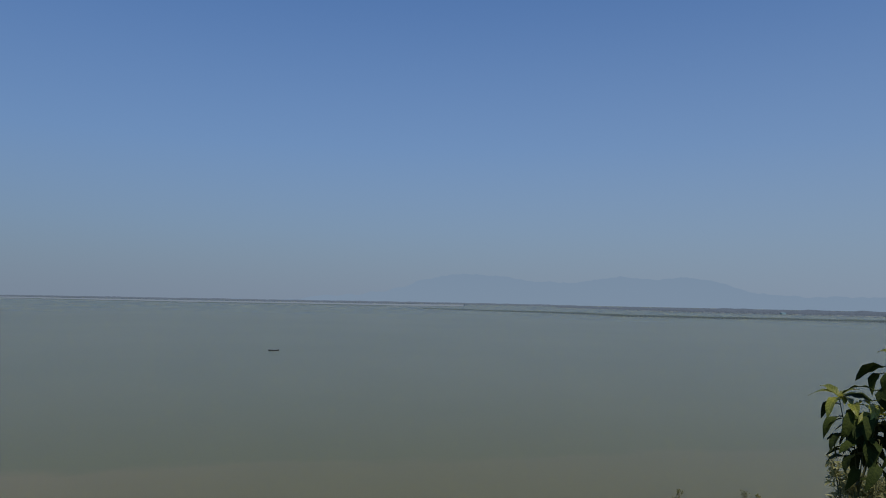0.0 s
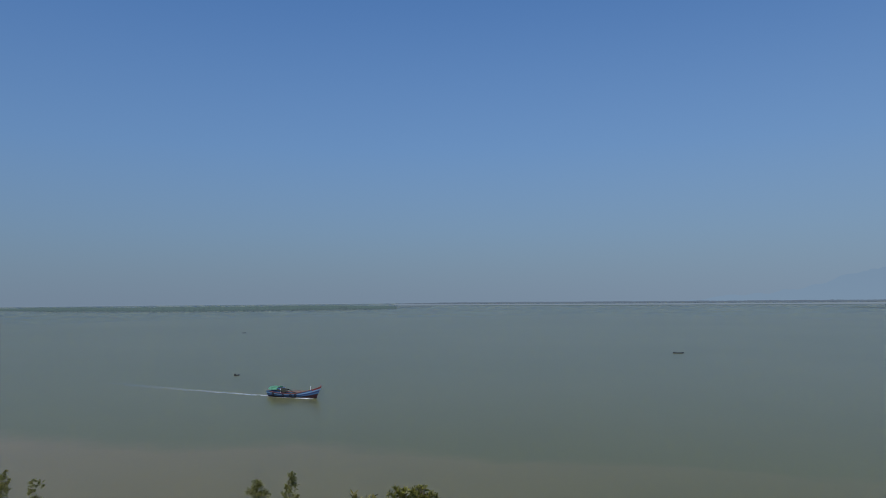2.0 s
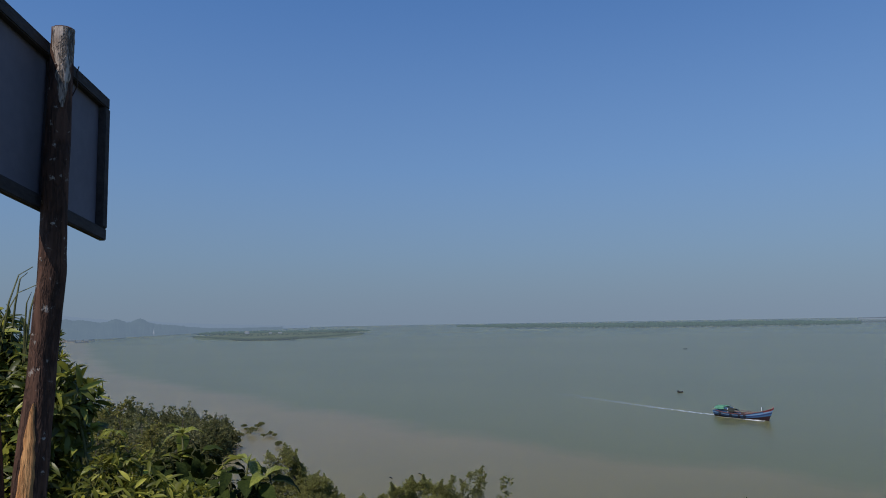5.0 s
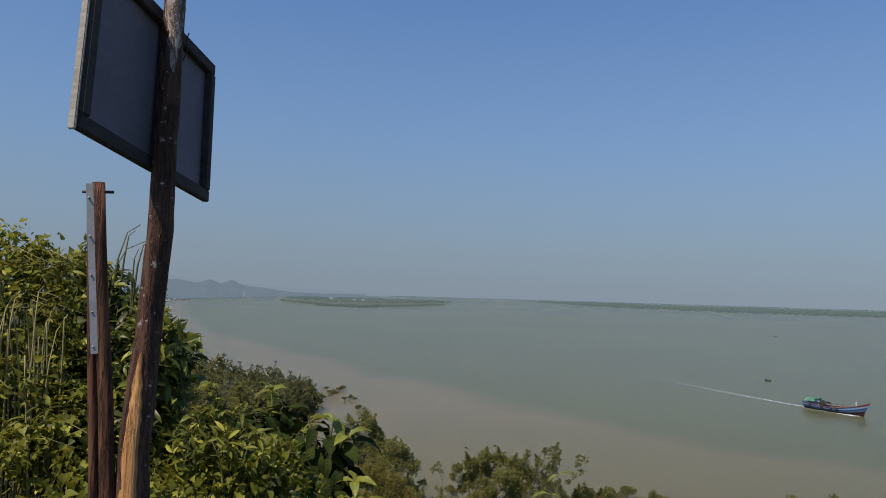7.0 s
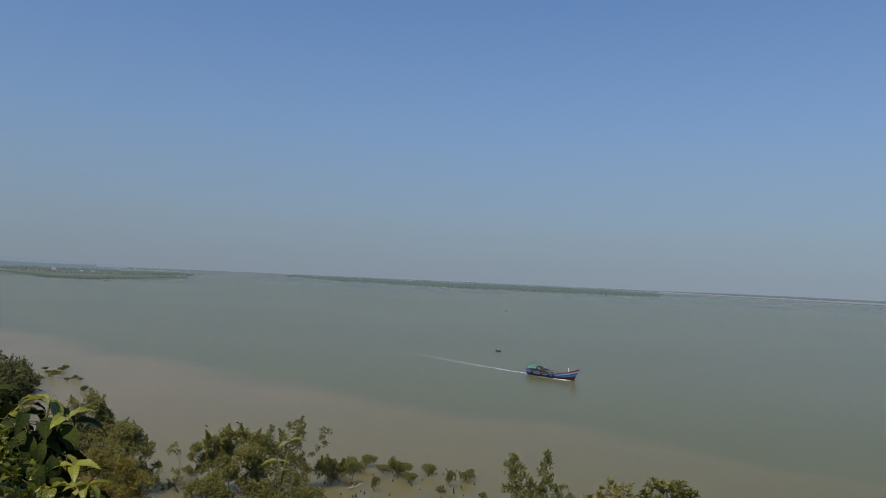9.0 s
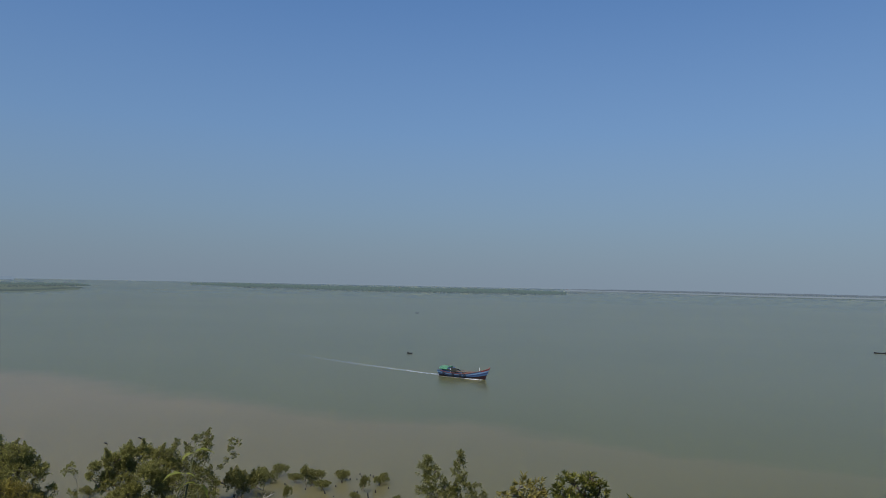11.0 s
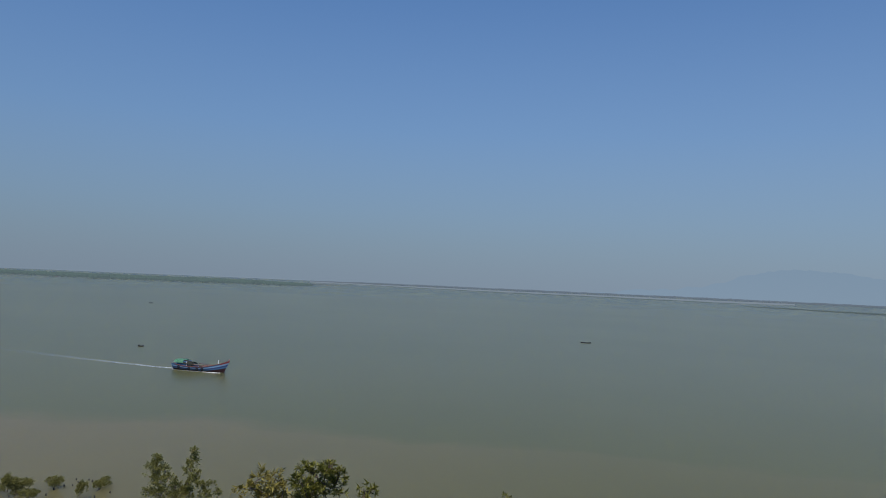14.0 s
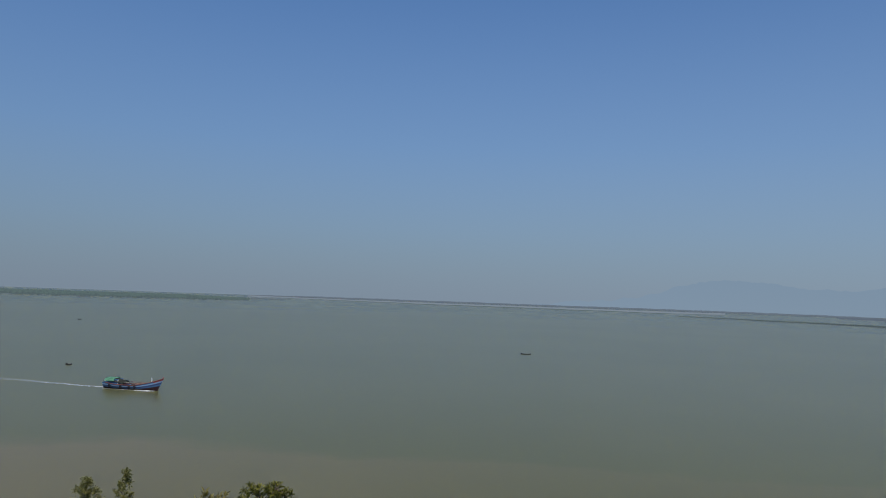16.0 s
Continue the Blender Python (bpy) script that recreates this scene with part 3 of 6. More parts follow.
def forest_strip(name, line, depth, tall, mat, label, step=0.06, rows=5, taper=0.06, gap=0.0, seed=0, base=0.3, category="forest"):
    """A far belt of trees: many small uneven crowns, joined."""
    r = np.random.default_rng(seed)
    vs, fs = [], []
    for b, d, run in along(line, step):
        edge = min(1.0, run / taper, (1 - run) / taper) if taper else 1.0
        for k in range(rows):
            if r.random() < gap * (1 + k * 0.2):
                continue
            bb, dd = b + r.normal(0, step * 0.7), d + depth * (k + r.random() * 0.9) / rows
            h = tall * (0.72 + 0.28 * r.random()) * (0.45 + 0.55 * edge) * (0.75 + 0.35 * noise.noise((bb * 0.9, k * 0.7, seed)) + 0.06 * k)
            w = tall * (0.35 + 0.35 * r.random())
            c = polar(bb, dd)
            o = len(vs)
            for z, s in ((base - 0.5, 0.8), (h * 0.45, 1.1), (h * 0.85, 0.62)):
                ph = r.uniform(0, 6.28)
                for q in range(5):
                    a = ph + 2 * math.pi * q / 5
                    j = s * w * r.uniform(0.75, 1.2)
                    vs.append((c.x + j * math.cos(a), c.y + j * math.sin(a), base + z))
            vs.append((c.x, c.y, base + h))
            for ring in range(2):
                for q in range(5):
                    q2 = (q + 1) % 5
                    fs.append((o + ring * 5 + q, o + ring * 5 + q2, o + ring * 5 + 5 + q2, o + ring * 5 + 5 + q))
            for q in range(5):
                fs.append((o + 10 + q, o + 10 + (q + 1) % 5, o + 15))
    put(name, mesh_of(name, vs, fs, mat, True), label=label, category=category, kind="stuff")


# scrub with nearly a third of painted haze glow
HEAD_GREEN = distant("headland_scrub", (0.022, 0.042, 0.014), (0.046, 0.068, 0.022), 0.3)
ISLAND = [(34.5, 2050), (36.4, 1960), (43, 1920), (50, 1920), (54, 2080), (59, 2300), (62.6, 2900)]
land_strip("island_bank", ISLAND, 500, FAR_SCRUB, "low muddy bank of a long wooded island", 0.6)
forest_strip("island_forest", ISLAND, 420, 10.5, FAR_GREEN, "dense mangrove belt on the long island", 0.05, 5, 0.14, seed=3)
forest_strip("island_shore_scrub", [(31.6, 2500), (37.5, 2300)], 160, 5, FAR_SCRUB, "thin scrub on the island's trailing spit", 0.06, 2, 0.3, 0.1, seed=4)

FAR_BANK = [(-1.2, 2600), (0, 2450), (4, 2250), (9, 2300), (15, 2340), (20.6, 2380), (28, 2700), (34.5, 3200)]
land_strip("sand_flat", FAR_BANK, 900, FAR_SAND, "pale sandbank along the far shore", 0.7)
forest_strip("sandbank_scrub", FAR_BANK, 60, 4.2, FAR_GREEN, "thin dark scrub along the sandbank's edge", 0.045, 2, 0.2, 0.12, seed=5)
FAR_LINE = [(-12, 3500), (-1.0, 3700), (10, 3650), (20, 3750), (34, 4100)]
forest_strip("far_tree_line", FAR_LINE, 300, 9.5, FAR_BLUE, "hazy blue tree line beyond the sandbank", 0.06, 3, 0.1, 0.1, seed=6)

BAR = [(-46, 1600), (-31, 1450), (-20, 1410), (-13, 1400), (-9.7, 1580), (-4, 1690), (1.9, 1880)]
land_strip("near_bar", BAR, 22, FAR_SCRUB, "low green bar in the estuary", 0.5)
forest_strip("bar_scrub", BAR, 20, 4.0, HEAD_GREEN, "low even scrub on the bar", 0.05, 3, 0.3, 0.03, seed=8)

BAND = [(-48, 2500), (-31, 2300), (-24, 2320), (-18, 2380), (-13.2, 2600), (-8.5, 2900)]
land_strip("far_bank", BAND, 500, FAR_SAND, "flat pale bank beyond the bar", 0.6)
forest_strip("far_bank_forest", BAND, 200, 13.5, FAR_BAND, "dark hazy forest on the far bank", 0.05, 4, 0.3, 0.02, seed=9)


def low_house(name, where, size, wall, roof, label, turn=0.0):
    """A far house: walls, pitched roof."""
    ob = thing(name, where, label, "house", turn=turn)
    sx, sy, sz = size
    part("wall", box_bm(sx, sy, sz, (0, 0, sz / 2)), wall, ob)
    bm = bmesh.new()
    o = 0.6
    pts = [(-sx / 2 - o, -sy / 2 - o, sz), (sx / 2 + o, -sy / 2 - o, sz), (sx / 2 + o, sy / 2 + o, sz), (-sx / 2 - o, sy / 2 + o, sz), (-sx / 2 - o, 0, sz + sy * 0.3), (sx / 2 + o, 0, sz + sy * 0.3)]
    v = [bm.verts.new(p) for p in pts]
    for q in ((0, 1, 5, 4), (2, 3, 4, 5), (0, 4, 3), (1, 2, 5), (3, 2, 1, 0)):
        bm.faces.new([v[i] for i in q])
    part("roof", bm, roof, ob)
    return ob


CYAN = painted("pale_blue_sheet_roof", (0.2, 0.33, 0.36))
GREY_ROOF = painted("grey_sheet_roof", (0.22, 0.235, 0.25))
low_house("shed", polar(-24.3, 2230, 0.6), (15, 6, 3), CYAN, CYAN, "pale blue sheet-metal shed on the far bank", 20)


def ellipse_land(name, centre, a, b, turn, label):
    """A low headland with grassy flats inside and a scrub rim."""
    vs, fs = [], []
    seg, rings = 72, 14
    c, s = math.cos(radians(turn)), math.sin(radians(turn))
    for i in range(rings + 1):
        f = i / rings
        for k in range(seg):
            t = 2 * math.pi * k / seg
            wob = 1 + 0.06 * noise.noise((math.cos(t) * 2, math.sin(t) * 2, 5))
            x, y = a * f * wob * math.cos(t), b * f * wob * math.sin(t)
            z = 1.6 * (1 - f ** 6) - (0.8 if i == rings else 0) + 0.4 * noise.noise((x * 0.02, y * 0.02, 0))
            vs.append((centre[0] + c * x - s * y, centre[1] + s * x + c * y, z))
    for i in range(rings):
        for k in range(seg):
            k2 = (k + 1) % seg
            fs.append((i * seg + k, i * seg + seg + k, i * seg + seg + k2, i * seg + k2))
    put(name, mesh_of(name, vs, fs, HEAD_LAND, True), label=label, category="land", kind="structure")


# field colours under a thin emissive haze
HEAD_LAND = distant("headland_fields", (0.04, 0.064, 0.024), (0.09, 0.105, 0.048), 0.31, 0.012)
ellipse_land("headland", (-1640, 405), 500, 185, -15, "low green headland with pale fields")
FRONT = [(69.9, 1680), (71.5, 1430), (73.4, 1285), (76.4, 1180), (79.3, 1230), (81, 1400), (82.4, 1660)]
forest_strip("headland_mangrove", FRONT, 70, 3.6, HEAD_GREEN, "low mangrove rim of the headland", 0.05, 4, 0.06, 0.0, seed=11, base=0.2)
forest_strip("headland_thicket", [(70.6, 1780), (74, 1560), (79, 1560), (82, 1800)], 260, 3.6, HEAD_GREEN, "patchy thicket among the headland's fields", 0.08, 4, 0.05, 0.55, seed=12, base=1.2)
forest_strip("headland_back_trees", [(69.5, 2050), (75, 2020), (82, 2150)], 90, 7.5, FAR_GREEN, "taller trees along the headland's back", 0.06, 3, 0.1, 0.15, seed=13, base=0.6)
low_house("house", polar(76.9, 1860, 1.5), (7, 4, 2), FAR_WALL, GREY_ROOF, "white house on the headland's fields", 70)
low_house("house", polar(76.2, 1860, 1.5), (8, 4, 2), FAR_WALL, GREY_ROOF, "white house beside its neighbour on the headland", 75)
low_house("house", polar(78.6, 1900, 1.5), (10, 7, 4), FAR_WALL, GREY_ROOF, "small white hut in the headland's fields", 60)


# left coast: hazy wooded hills
def coast_hills(name, line, peaks, front_z, depth, mat, label, seed):
    """A wooded ridge along the coast: crest height from a row of soft summits, crowns as relief."""
    r = np.random.default_rng(seed)
    vs, fs = [], []
    rows = 9
    pts = along(line, 0.07)
    for b, d, run in pts:
        crest = sum(h * math.exp(-((b - c) / w) ** 2) for c, h, w in peaks) + front_z
        for k in range(rows):
            f = k / (rows - 1)
            z = front_z * min(1, f * 8) + (crest - front_z) * math.sin(min(1, f * 1.15) * math.pi / 2) ** 1.4
            z += (1.0 * r.random() + 3.5 * noise.noise((b * 1.7, f * 3, seed)) + 3.0 * noise.noise((b * 6, f * 5, seed)) + 2.2 * noise.noise((b * 15, f * 9, seed))) * min(1, f * 5) if k else -1.0
            p = polar(b, d + depth * f)
            vs.append((p.x, p.y, z if k else -0.8))
    for i in range(len(pts) - 1):
        for k in range(rows - 1):
            fs.append((i * rows + k, i * rows + rows + k, i * rows + rows + k + 1, i * rows + k + 1))
    put(name, mesh_of(name, vs, fs, mat, True), label=label, category="hill", kind="structure")


# hill colours mostly replaced by painted haze
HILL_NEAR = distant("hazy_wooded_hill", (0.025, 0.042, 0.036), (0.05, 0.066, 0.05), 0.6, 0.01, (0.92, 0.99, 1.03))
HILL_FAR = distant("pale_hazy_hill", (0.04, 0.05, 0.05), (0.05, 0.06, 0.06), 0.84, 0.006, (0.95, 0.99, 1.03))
COAST = [(118, 1500), (98, 1500), (92, 1570), (88, 1750), (84, 2150), (80, 2700), (76, 3200)]
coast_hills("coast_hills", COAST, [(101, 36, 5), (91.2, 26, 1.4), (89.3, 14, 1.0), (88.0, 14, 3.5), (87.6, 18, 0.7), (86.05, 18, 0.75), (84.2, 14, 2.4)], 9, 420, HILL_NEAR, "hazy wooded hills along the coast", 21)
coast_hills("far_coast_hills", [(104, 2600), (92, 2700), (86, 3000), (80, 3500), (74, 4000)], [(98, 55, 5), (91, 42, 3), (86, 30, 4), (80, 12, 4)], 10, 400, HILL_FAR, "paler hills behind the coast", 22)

# white tower on the coast
tower = thing("pagoda", polar(85.1, 2060, 6), "small white pagoda spire on the wooded coast", "pagoda")
tv, tf = tube_arrays([(0, 0, -6), (0, 0, 2), (0, 0, 4), (0, 0, 6), (0, 0, 10), (0, 0, 13)], [2.2, 2.2, 1.9, 1.1, 0.5, 0.12], 12)
# the spire's emission paints haze over its white
put("spire", mesh_of("spire", tv, tf, distant("white_spire", (0.34, 0.34, 0.33), (0.42, 0.42, 0.4), 0.66, 0.3), True), tower)

# far mountains across the estuary
def mountain(name, mat, peaks, lo, hi, far, label):
    vs, fs = [], []
    n = 320
    for i in range(n + 1):
        b = lo + (hi - lo) * i / n
        h = sum(a * math.exp(-((b - c) / w) ** 2) for c, a, w in peaks)
        h += 14 * noise.noise((b * 0.35, 0, 2)) + 10 * noise.noise((b * 1.1, 0, 6)) + 6 * noise.noise((b * 3.1, 0, 9)) + 3 * noise.noise((b * 7, 0, 4))
        for z, back in ((-1, 0), (0.5 * max(h, 1), 30), (max(h, 1), 70)):
            p = polar(b, far + back)
            vs.append((p.x, p.y, z))
    for i in range(n):
        for k in range(2):
            fs.append((i * 3 + k, i * 3 + 3 + k, i * 3 + 4 + k, i * 3 + k + 1))
    put(name, mesh_of(name, vs, fs, mat, True), label=label, category="mountain", kind="structure")


MOUNTAIN = glow_backdrop("haze_blue_mountain", MTN_HAZE_LOW, MTN_HAZE_HIGH, 0, 200)
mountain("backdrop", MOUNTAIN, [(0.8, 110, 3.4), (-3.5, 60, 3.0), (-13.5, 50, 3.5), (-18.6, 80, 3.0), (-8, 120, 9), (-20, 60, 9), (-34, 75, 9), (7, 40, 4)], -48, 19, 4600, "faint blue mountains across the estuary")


# ---- boats ----
HULL_DARK = painted("black_maroon_hull", (0.034, 0.014, 0.018))
HULL_BLUE = painted("bright_blue_paint", (0.05, 0.13, 0.26))
HULL_PALE = painted("pale_blue_paint", (0.17, 0.3, 0.47))
HULL_NAVY = painted("navy_stripe_paint", (0.035, 0.06, 0.16))
HULL_RED = painted("red_bow_paint", (0.28, 0.045, 0.045))
RAIL_RED = painted("rust_orange_rail", (0.2, 0.07, 0.05))
DECK = mottled("weathered_deck_planks", (0.12, 0.085, 0.06), (0.24, 0.17, 0.12), 3, 0.8, 0.2, stretch=(0.3, 2, 1))
TARP = mottled("green_tarpaulin", (0.05, 0.26, 0.14), (0.26, 0.56, 0.38), 1.6, 0.6, 0.3)
AWNING = mottled("dark_awning_cloth", (0.03, 0.035, 0.03), (0.09, 0.1, 0.085), 2, 0.8, 0.2)
RUBBER = mottled("tyre_rubber", (0.015, 0.015, 0.016), (0.035, 0.035, 0.035), 6, 0.8, 0.2)
WHITE = painted("white_paint", (0.75, 0.75, 0.72))
WOOD_DARK = mottled("dark_tarred_wood", (0.01, 0.01, 0.01), (0.03, 0.027, 0.025), 5, 0.7, 0.2)


def hull_section(u, length, beam, draft, sheer):
    """Half-section at u (0 stern, 1 bow): list of (y, z) from keel to rail."""
    w = beam / 2 * (0.72 + 0.28 * math.sin(min(1, u / 0.45) * math.pi / 2)) if u < 0.45 else beam / 2 * max(0.0, 1 - ((u - 0.45) / 0.55) ** 1.9) ** 0.95
    rail = sheer(u)
    out = []
    for f in (0.0, 0.25, 0.4, 0.52, 0.64, 0.76, 0.88, 1.0):
        z = -draft + (rail + draft) * f
        y = w * (1 - (1 - f) ** 2.2) ** 0.7 * (0.9 + 0.1 * f)
        out.append((y, z))
    return out


def fishing_boat(where, turn):
    ob = thing("fishing_boat", where, "blue wooden fishing boat with green tarpaulin, red bow, under way", "boat", turn=turn)
    length, beam, draft = 15.6, 3.7, 0.7

    def sheer(u):
        return 1.15 + 0.4 * max(0, 0.25 - u) / 0.25 + 2.0 * max(0, (u - 0.52) / 0.48) ** 2.1

    us = [i / 26 for i in range(27)]
    vs, fs, mi = [], [], []
    k = 8
    for u in us:
        rake = 1.8 * max(0, u - 0.76) / 0.24
        for s in (1, -1):
            for j, (y, z) in enumerate(hull_section(u, length, beam, draft, sheer)):
                f = j / (k - 1)
                x = -length / 2 + (length - 1.2) * u + rake * f * 0.9 - (0.5 * f if u < 0.04 else 0)
                vs.append((x, s * y, z))
    bands = (0, 0, 0, 1, 3, 2, 1)
    for i in range(len(us) - 1):
        for s in (0, 1):
            for j in range(k - 1):
                a = i * 2 * k + s * k + j
                b2 = a + 2 * k
                q = (a, b2, b2 + 1, a + 1) if s == 1 else (a, a + 1, b2 + 1, b2)
                fs.append(q)
                mi.append(4 if us[i] > 0.86 and j > 5 else bands[j])
    for j in range(k - 1):
        fs.append((j, k + j, k + j + 1, j + 1))
        mi.append(1 if j > 2 else 0)
    put("hull", mesh_of("hull", vs, fs, [HULL_DARK, HULL_BLUE, HULL_PALE, HULL_NAVY, HULL_RED], False, mi), ob, label="striped blue plank hull with red bow")
    # deck
    dv, df = [], []
    for u in us[:-1]:
        sec = hull_section(u, length, beam, draft, sheer)
        y, z = sec[-1][0] * 0.97, sheer(u) - 0.42
        x = -length / 2 + (length - 1.2) * u
        dv += [(x, y, z), (x, -y, z)]
    for i in range(len(us) - 2):
        df.append((i * 2, i * 2 + 1, i * 2 + 3, i * 2 + 2))
    put("deck", mesh_of("deck", dv, df, DECK), ob)
    # rails
    for s in (1, -1):
        pts = []
        for u in us[1:]:
            sec = hull_section(u, length, beam, draft, sheer)
            rake = 1.8 * max(0, u - 0.76) / 0.24
            pts.append((-length / 2 + (length - 1.2) * u + rake * 0.9, s * sec[-1][0], sheer(u) + 0.03))
        tubes("gunwale", [(pts, [0.09] * len(pts))], RAIL_RED, ob, 6)
    tubes("stem_post", [([(5.9, 0, -0.4), (6.85, 0, 1.3), (7.75, 0, 3.0), (8.1, 0, 3.5)], [0.1, 0.1, 0.11, 0.07])], HULL_RED, ob, 6)
    # wheelhouse aft
    cab = part("cabin", box_bm(2.9, 2.5, 1.25, (-5.3, 0, 1.75), 0.06), HULL_BLUE, ob)
    for x in (-6.2, -5.3, -4.4):
        for s in (1, -1):
            part("window", box_bm(0.5, 0.05, 0.42, (x, s * 1.27, 1.95), 0.01), AWNING, cab)
    for s in (1, -1):
        part("door_post", box_bm(0.16, 0.1, 1.05, (-3.78, s * 1.2, 1.75), 0.015), WHITE, cab, "white door post")
    # tarpaulin thrown over the cabin roof
    bm = bmesh.new()
    nx, ny = 14, 12
    grid = {}
    for i in range(nx + 1):
        for j in range(ny + 1):
            x, y = -7.4 + 2.7 * i / nx, -1.65 + 3.3 * j / ny
            z = 2.5 + 0.2 * (1 - (y / 1.65) ** 2) + 0.16 * noise.noise((x * 1.6, y * 1.9, 1)) - (0.55 * max(0, abs(y) - 1.3) / 0.35)
            grid[i, j] = bm.verts.new((x, y, z))
    for i in range(nx):
        for j in range(ny):
            bm.faces.new((grid[i, j], grid[i + 1, j], grid[i + 1, j + 1], grid[i, j + 1]))
    bmesh.ops.solidify(bm, geom=bm.faces[:], thickness=0.04)
    part("tarpaulin", bm, TARP, ob, "crumpled green tarpaulin")
    # dark awning forward of the cabin on hoops
    bm = bmesh.new()
    grid = {}
    for i in range(11):
        for j in range(11):
            x, t = -4.9 + 3.0 * i / 10, math.pi * (0.12 + 0.76 * j / 10)
            grid[i, j] = bm.verts.new((x, -1.5 * math.cos(t), 1.4 + 1.2 * math.sin(t) - 0.05 * i * (1 + 0.5 * math.cos(3 * t)) + 0.05 * noise.noise((x, t * 2, 4))))
    for i in range(10):
        for j in range(10):
            bm.faces.new((grid[i, j], grid[i, j + 1], grid[i + 1, j + 1], grid[i + 1, j]))
    bmesh.ops.solidify(bm, geom=bm.faces[:], thickness=0.04)
    part("awning", bm, AWNING, ob, "dark arched awning")
    for x in (-3.4, -2.1):
        tubes("hoop", [([(x, -1.5 * math.cos(math.pi * q / 10), 1.1 + (-0.15 * x + 0.72) * math.sin(math.pi * q / 10)) for q in range(11)], [0.035] * 11)], WOOD_DARK, ob, 5)
    part("hatch", box_bm(1.5, 1.3, 0.35, (1.0, 0, 1.05), 0.04), DECK, ob)
    part("deck_box", box_bm(0.8, 0.6, 0.45, (-0.6, 0.55, 1.1), 0.03), AWNING, ob)
    tubes("pole", [([(4.9, 0, 1.6), (4.88, 0, 3.1)], [0.07, 0.06])], WHITE, ob, 6)
    tubes("boom", [([(-1.0, 0.2, 1.9), (3.9, -0.1, 1.75)], [0.06, 0.04])], RAIL_RED, ob, 6)
    # tyre fenders along both sides
    for x, s in ((-5.9, -1), (-0.2, -1), (1.2, -1), (-2.6, -1), (-3.2, 1), (1.6, 1)):
        u = (x + length / 2) / (length - 1.2)
        y = hull_section(u, length, beam, draft, sheer)[6][0] + 0.1
        ring = [(x + 0.3 * math.cos(q * math.pi / 6), s * y, sheer(u) - 0.5 + 0.3 * math.sin(q * math.pi / 6)) for q in range(13)]
        tubes("tyre", [(ring, [0.1] * 13)], RUBBER, ob, 6)
    part("rudder", box_bm(0.5, 0.08, 1.3, (-7.45, 0, 0.2), 0.02), HULL_DARK, ob)
    return ob


fishing_boat((-137, 152, 0.0), 9)

FOAM, fn, fl, fb = material("white_foam", 0.8, 0.2)
ftc = fn.new("ShaderNodeTexCoord")
fno = noise_tex(fn, fl, 1.2, 6, ftc.outputs["Object"], 0.7)
fcol = fn.new("ShaderNodeVertexColor")
fcol.layer_name = "cover"
fmul = fn.new("ShaderNodeMath")
fmul.operation = "MULTIPLY"
fl.new(ramp(fn, fl, fno.outputs[0], [(0.38, (0.08, 0.08, 0.08)), (0.6, (1, 1, 1))]).outputs[0], fmul.inputs[0])
fl.new(fcol.outputs[0], fmul.inputs[1])
fb.inputs["Base Color"].default_value = (0.72, 0.74, 0.73, 1)
fl.new(fmul.outputs[0], fb.inputs["Alpha"])


def foam_ribbon(name, pts, widths, covers, label, swell=0.03):
    """Foam lying on the water along a line; thin at its edges and towards its end."""
    vs, fs, cv = [], [], []
    n = len(pts)
    for i, (p, w, c) in enumerate(zip(pts, widths, covers)):
        d = (Vector(pts[min(i + 1, n - 1)]) - Vector(pts[max(i - 1, 0)])).normalized()
        s = Vector((-d.y, d.x, 0))
        for f, e in ((-1, 0), (-0.5, 0.8), (0, 1), (0.5, 0.8), (1, 0)):
            q = Vector(p) + s * w * f
            vs.append((q.x, q.y, 0.03 + swell * c * (1 - abs(f))))
            cv.append(c * e)
    for i in range(n - 1):
        for k in range(4):
            fs.append((i * 5 + k, i * 5 + 5 + k, i * 5 + 6 + k, i * 5 + k + 1))
    me = mesh_of(name, vs, fs, FOAM, True)
    at = me.color_attributes.new("cover", "FLOAT_COLOR", "POINT")
    for i, c in enumerate(cv):
        at.data[i].color = (c, c, c, 1)
    put(name, me, label=label, category="foam", kind="stuff")


wake = [(-143.2 - 1.8 * i, 151.0 - 0.13 * i + 0.0035 * i * i + 0.25 * math.sin(i * 0.9), 0) for i in range(44)]
foam_ribbon("wake", wake, [0.75 + 0.06 * i for i in range(44)], [min(0.9, 1.0 * math.exp(-i / 10)) + 0.14 * max(0, 1 - i / 42) for i in range(44)], "thin white wake trailing behind the fishing boat")
side = [(-144 + 0.78 * i, 148.75 + 0.125 * i + (0.0 if i < 15 else 0.09 * (i - 14) ** 1.25), 0) for i in range(19)]
foam_ribbon("bow_wave", side, [0.32] * 10 + [0.45] * 4 + [0.95] * 5, [0.35] * 6 + [0.5] * 6 + [0.8] * 3 + [1.0] * 4, "white bow wave along the fishing boat's side", 0.22)


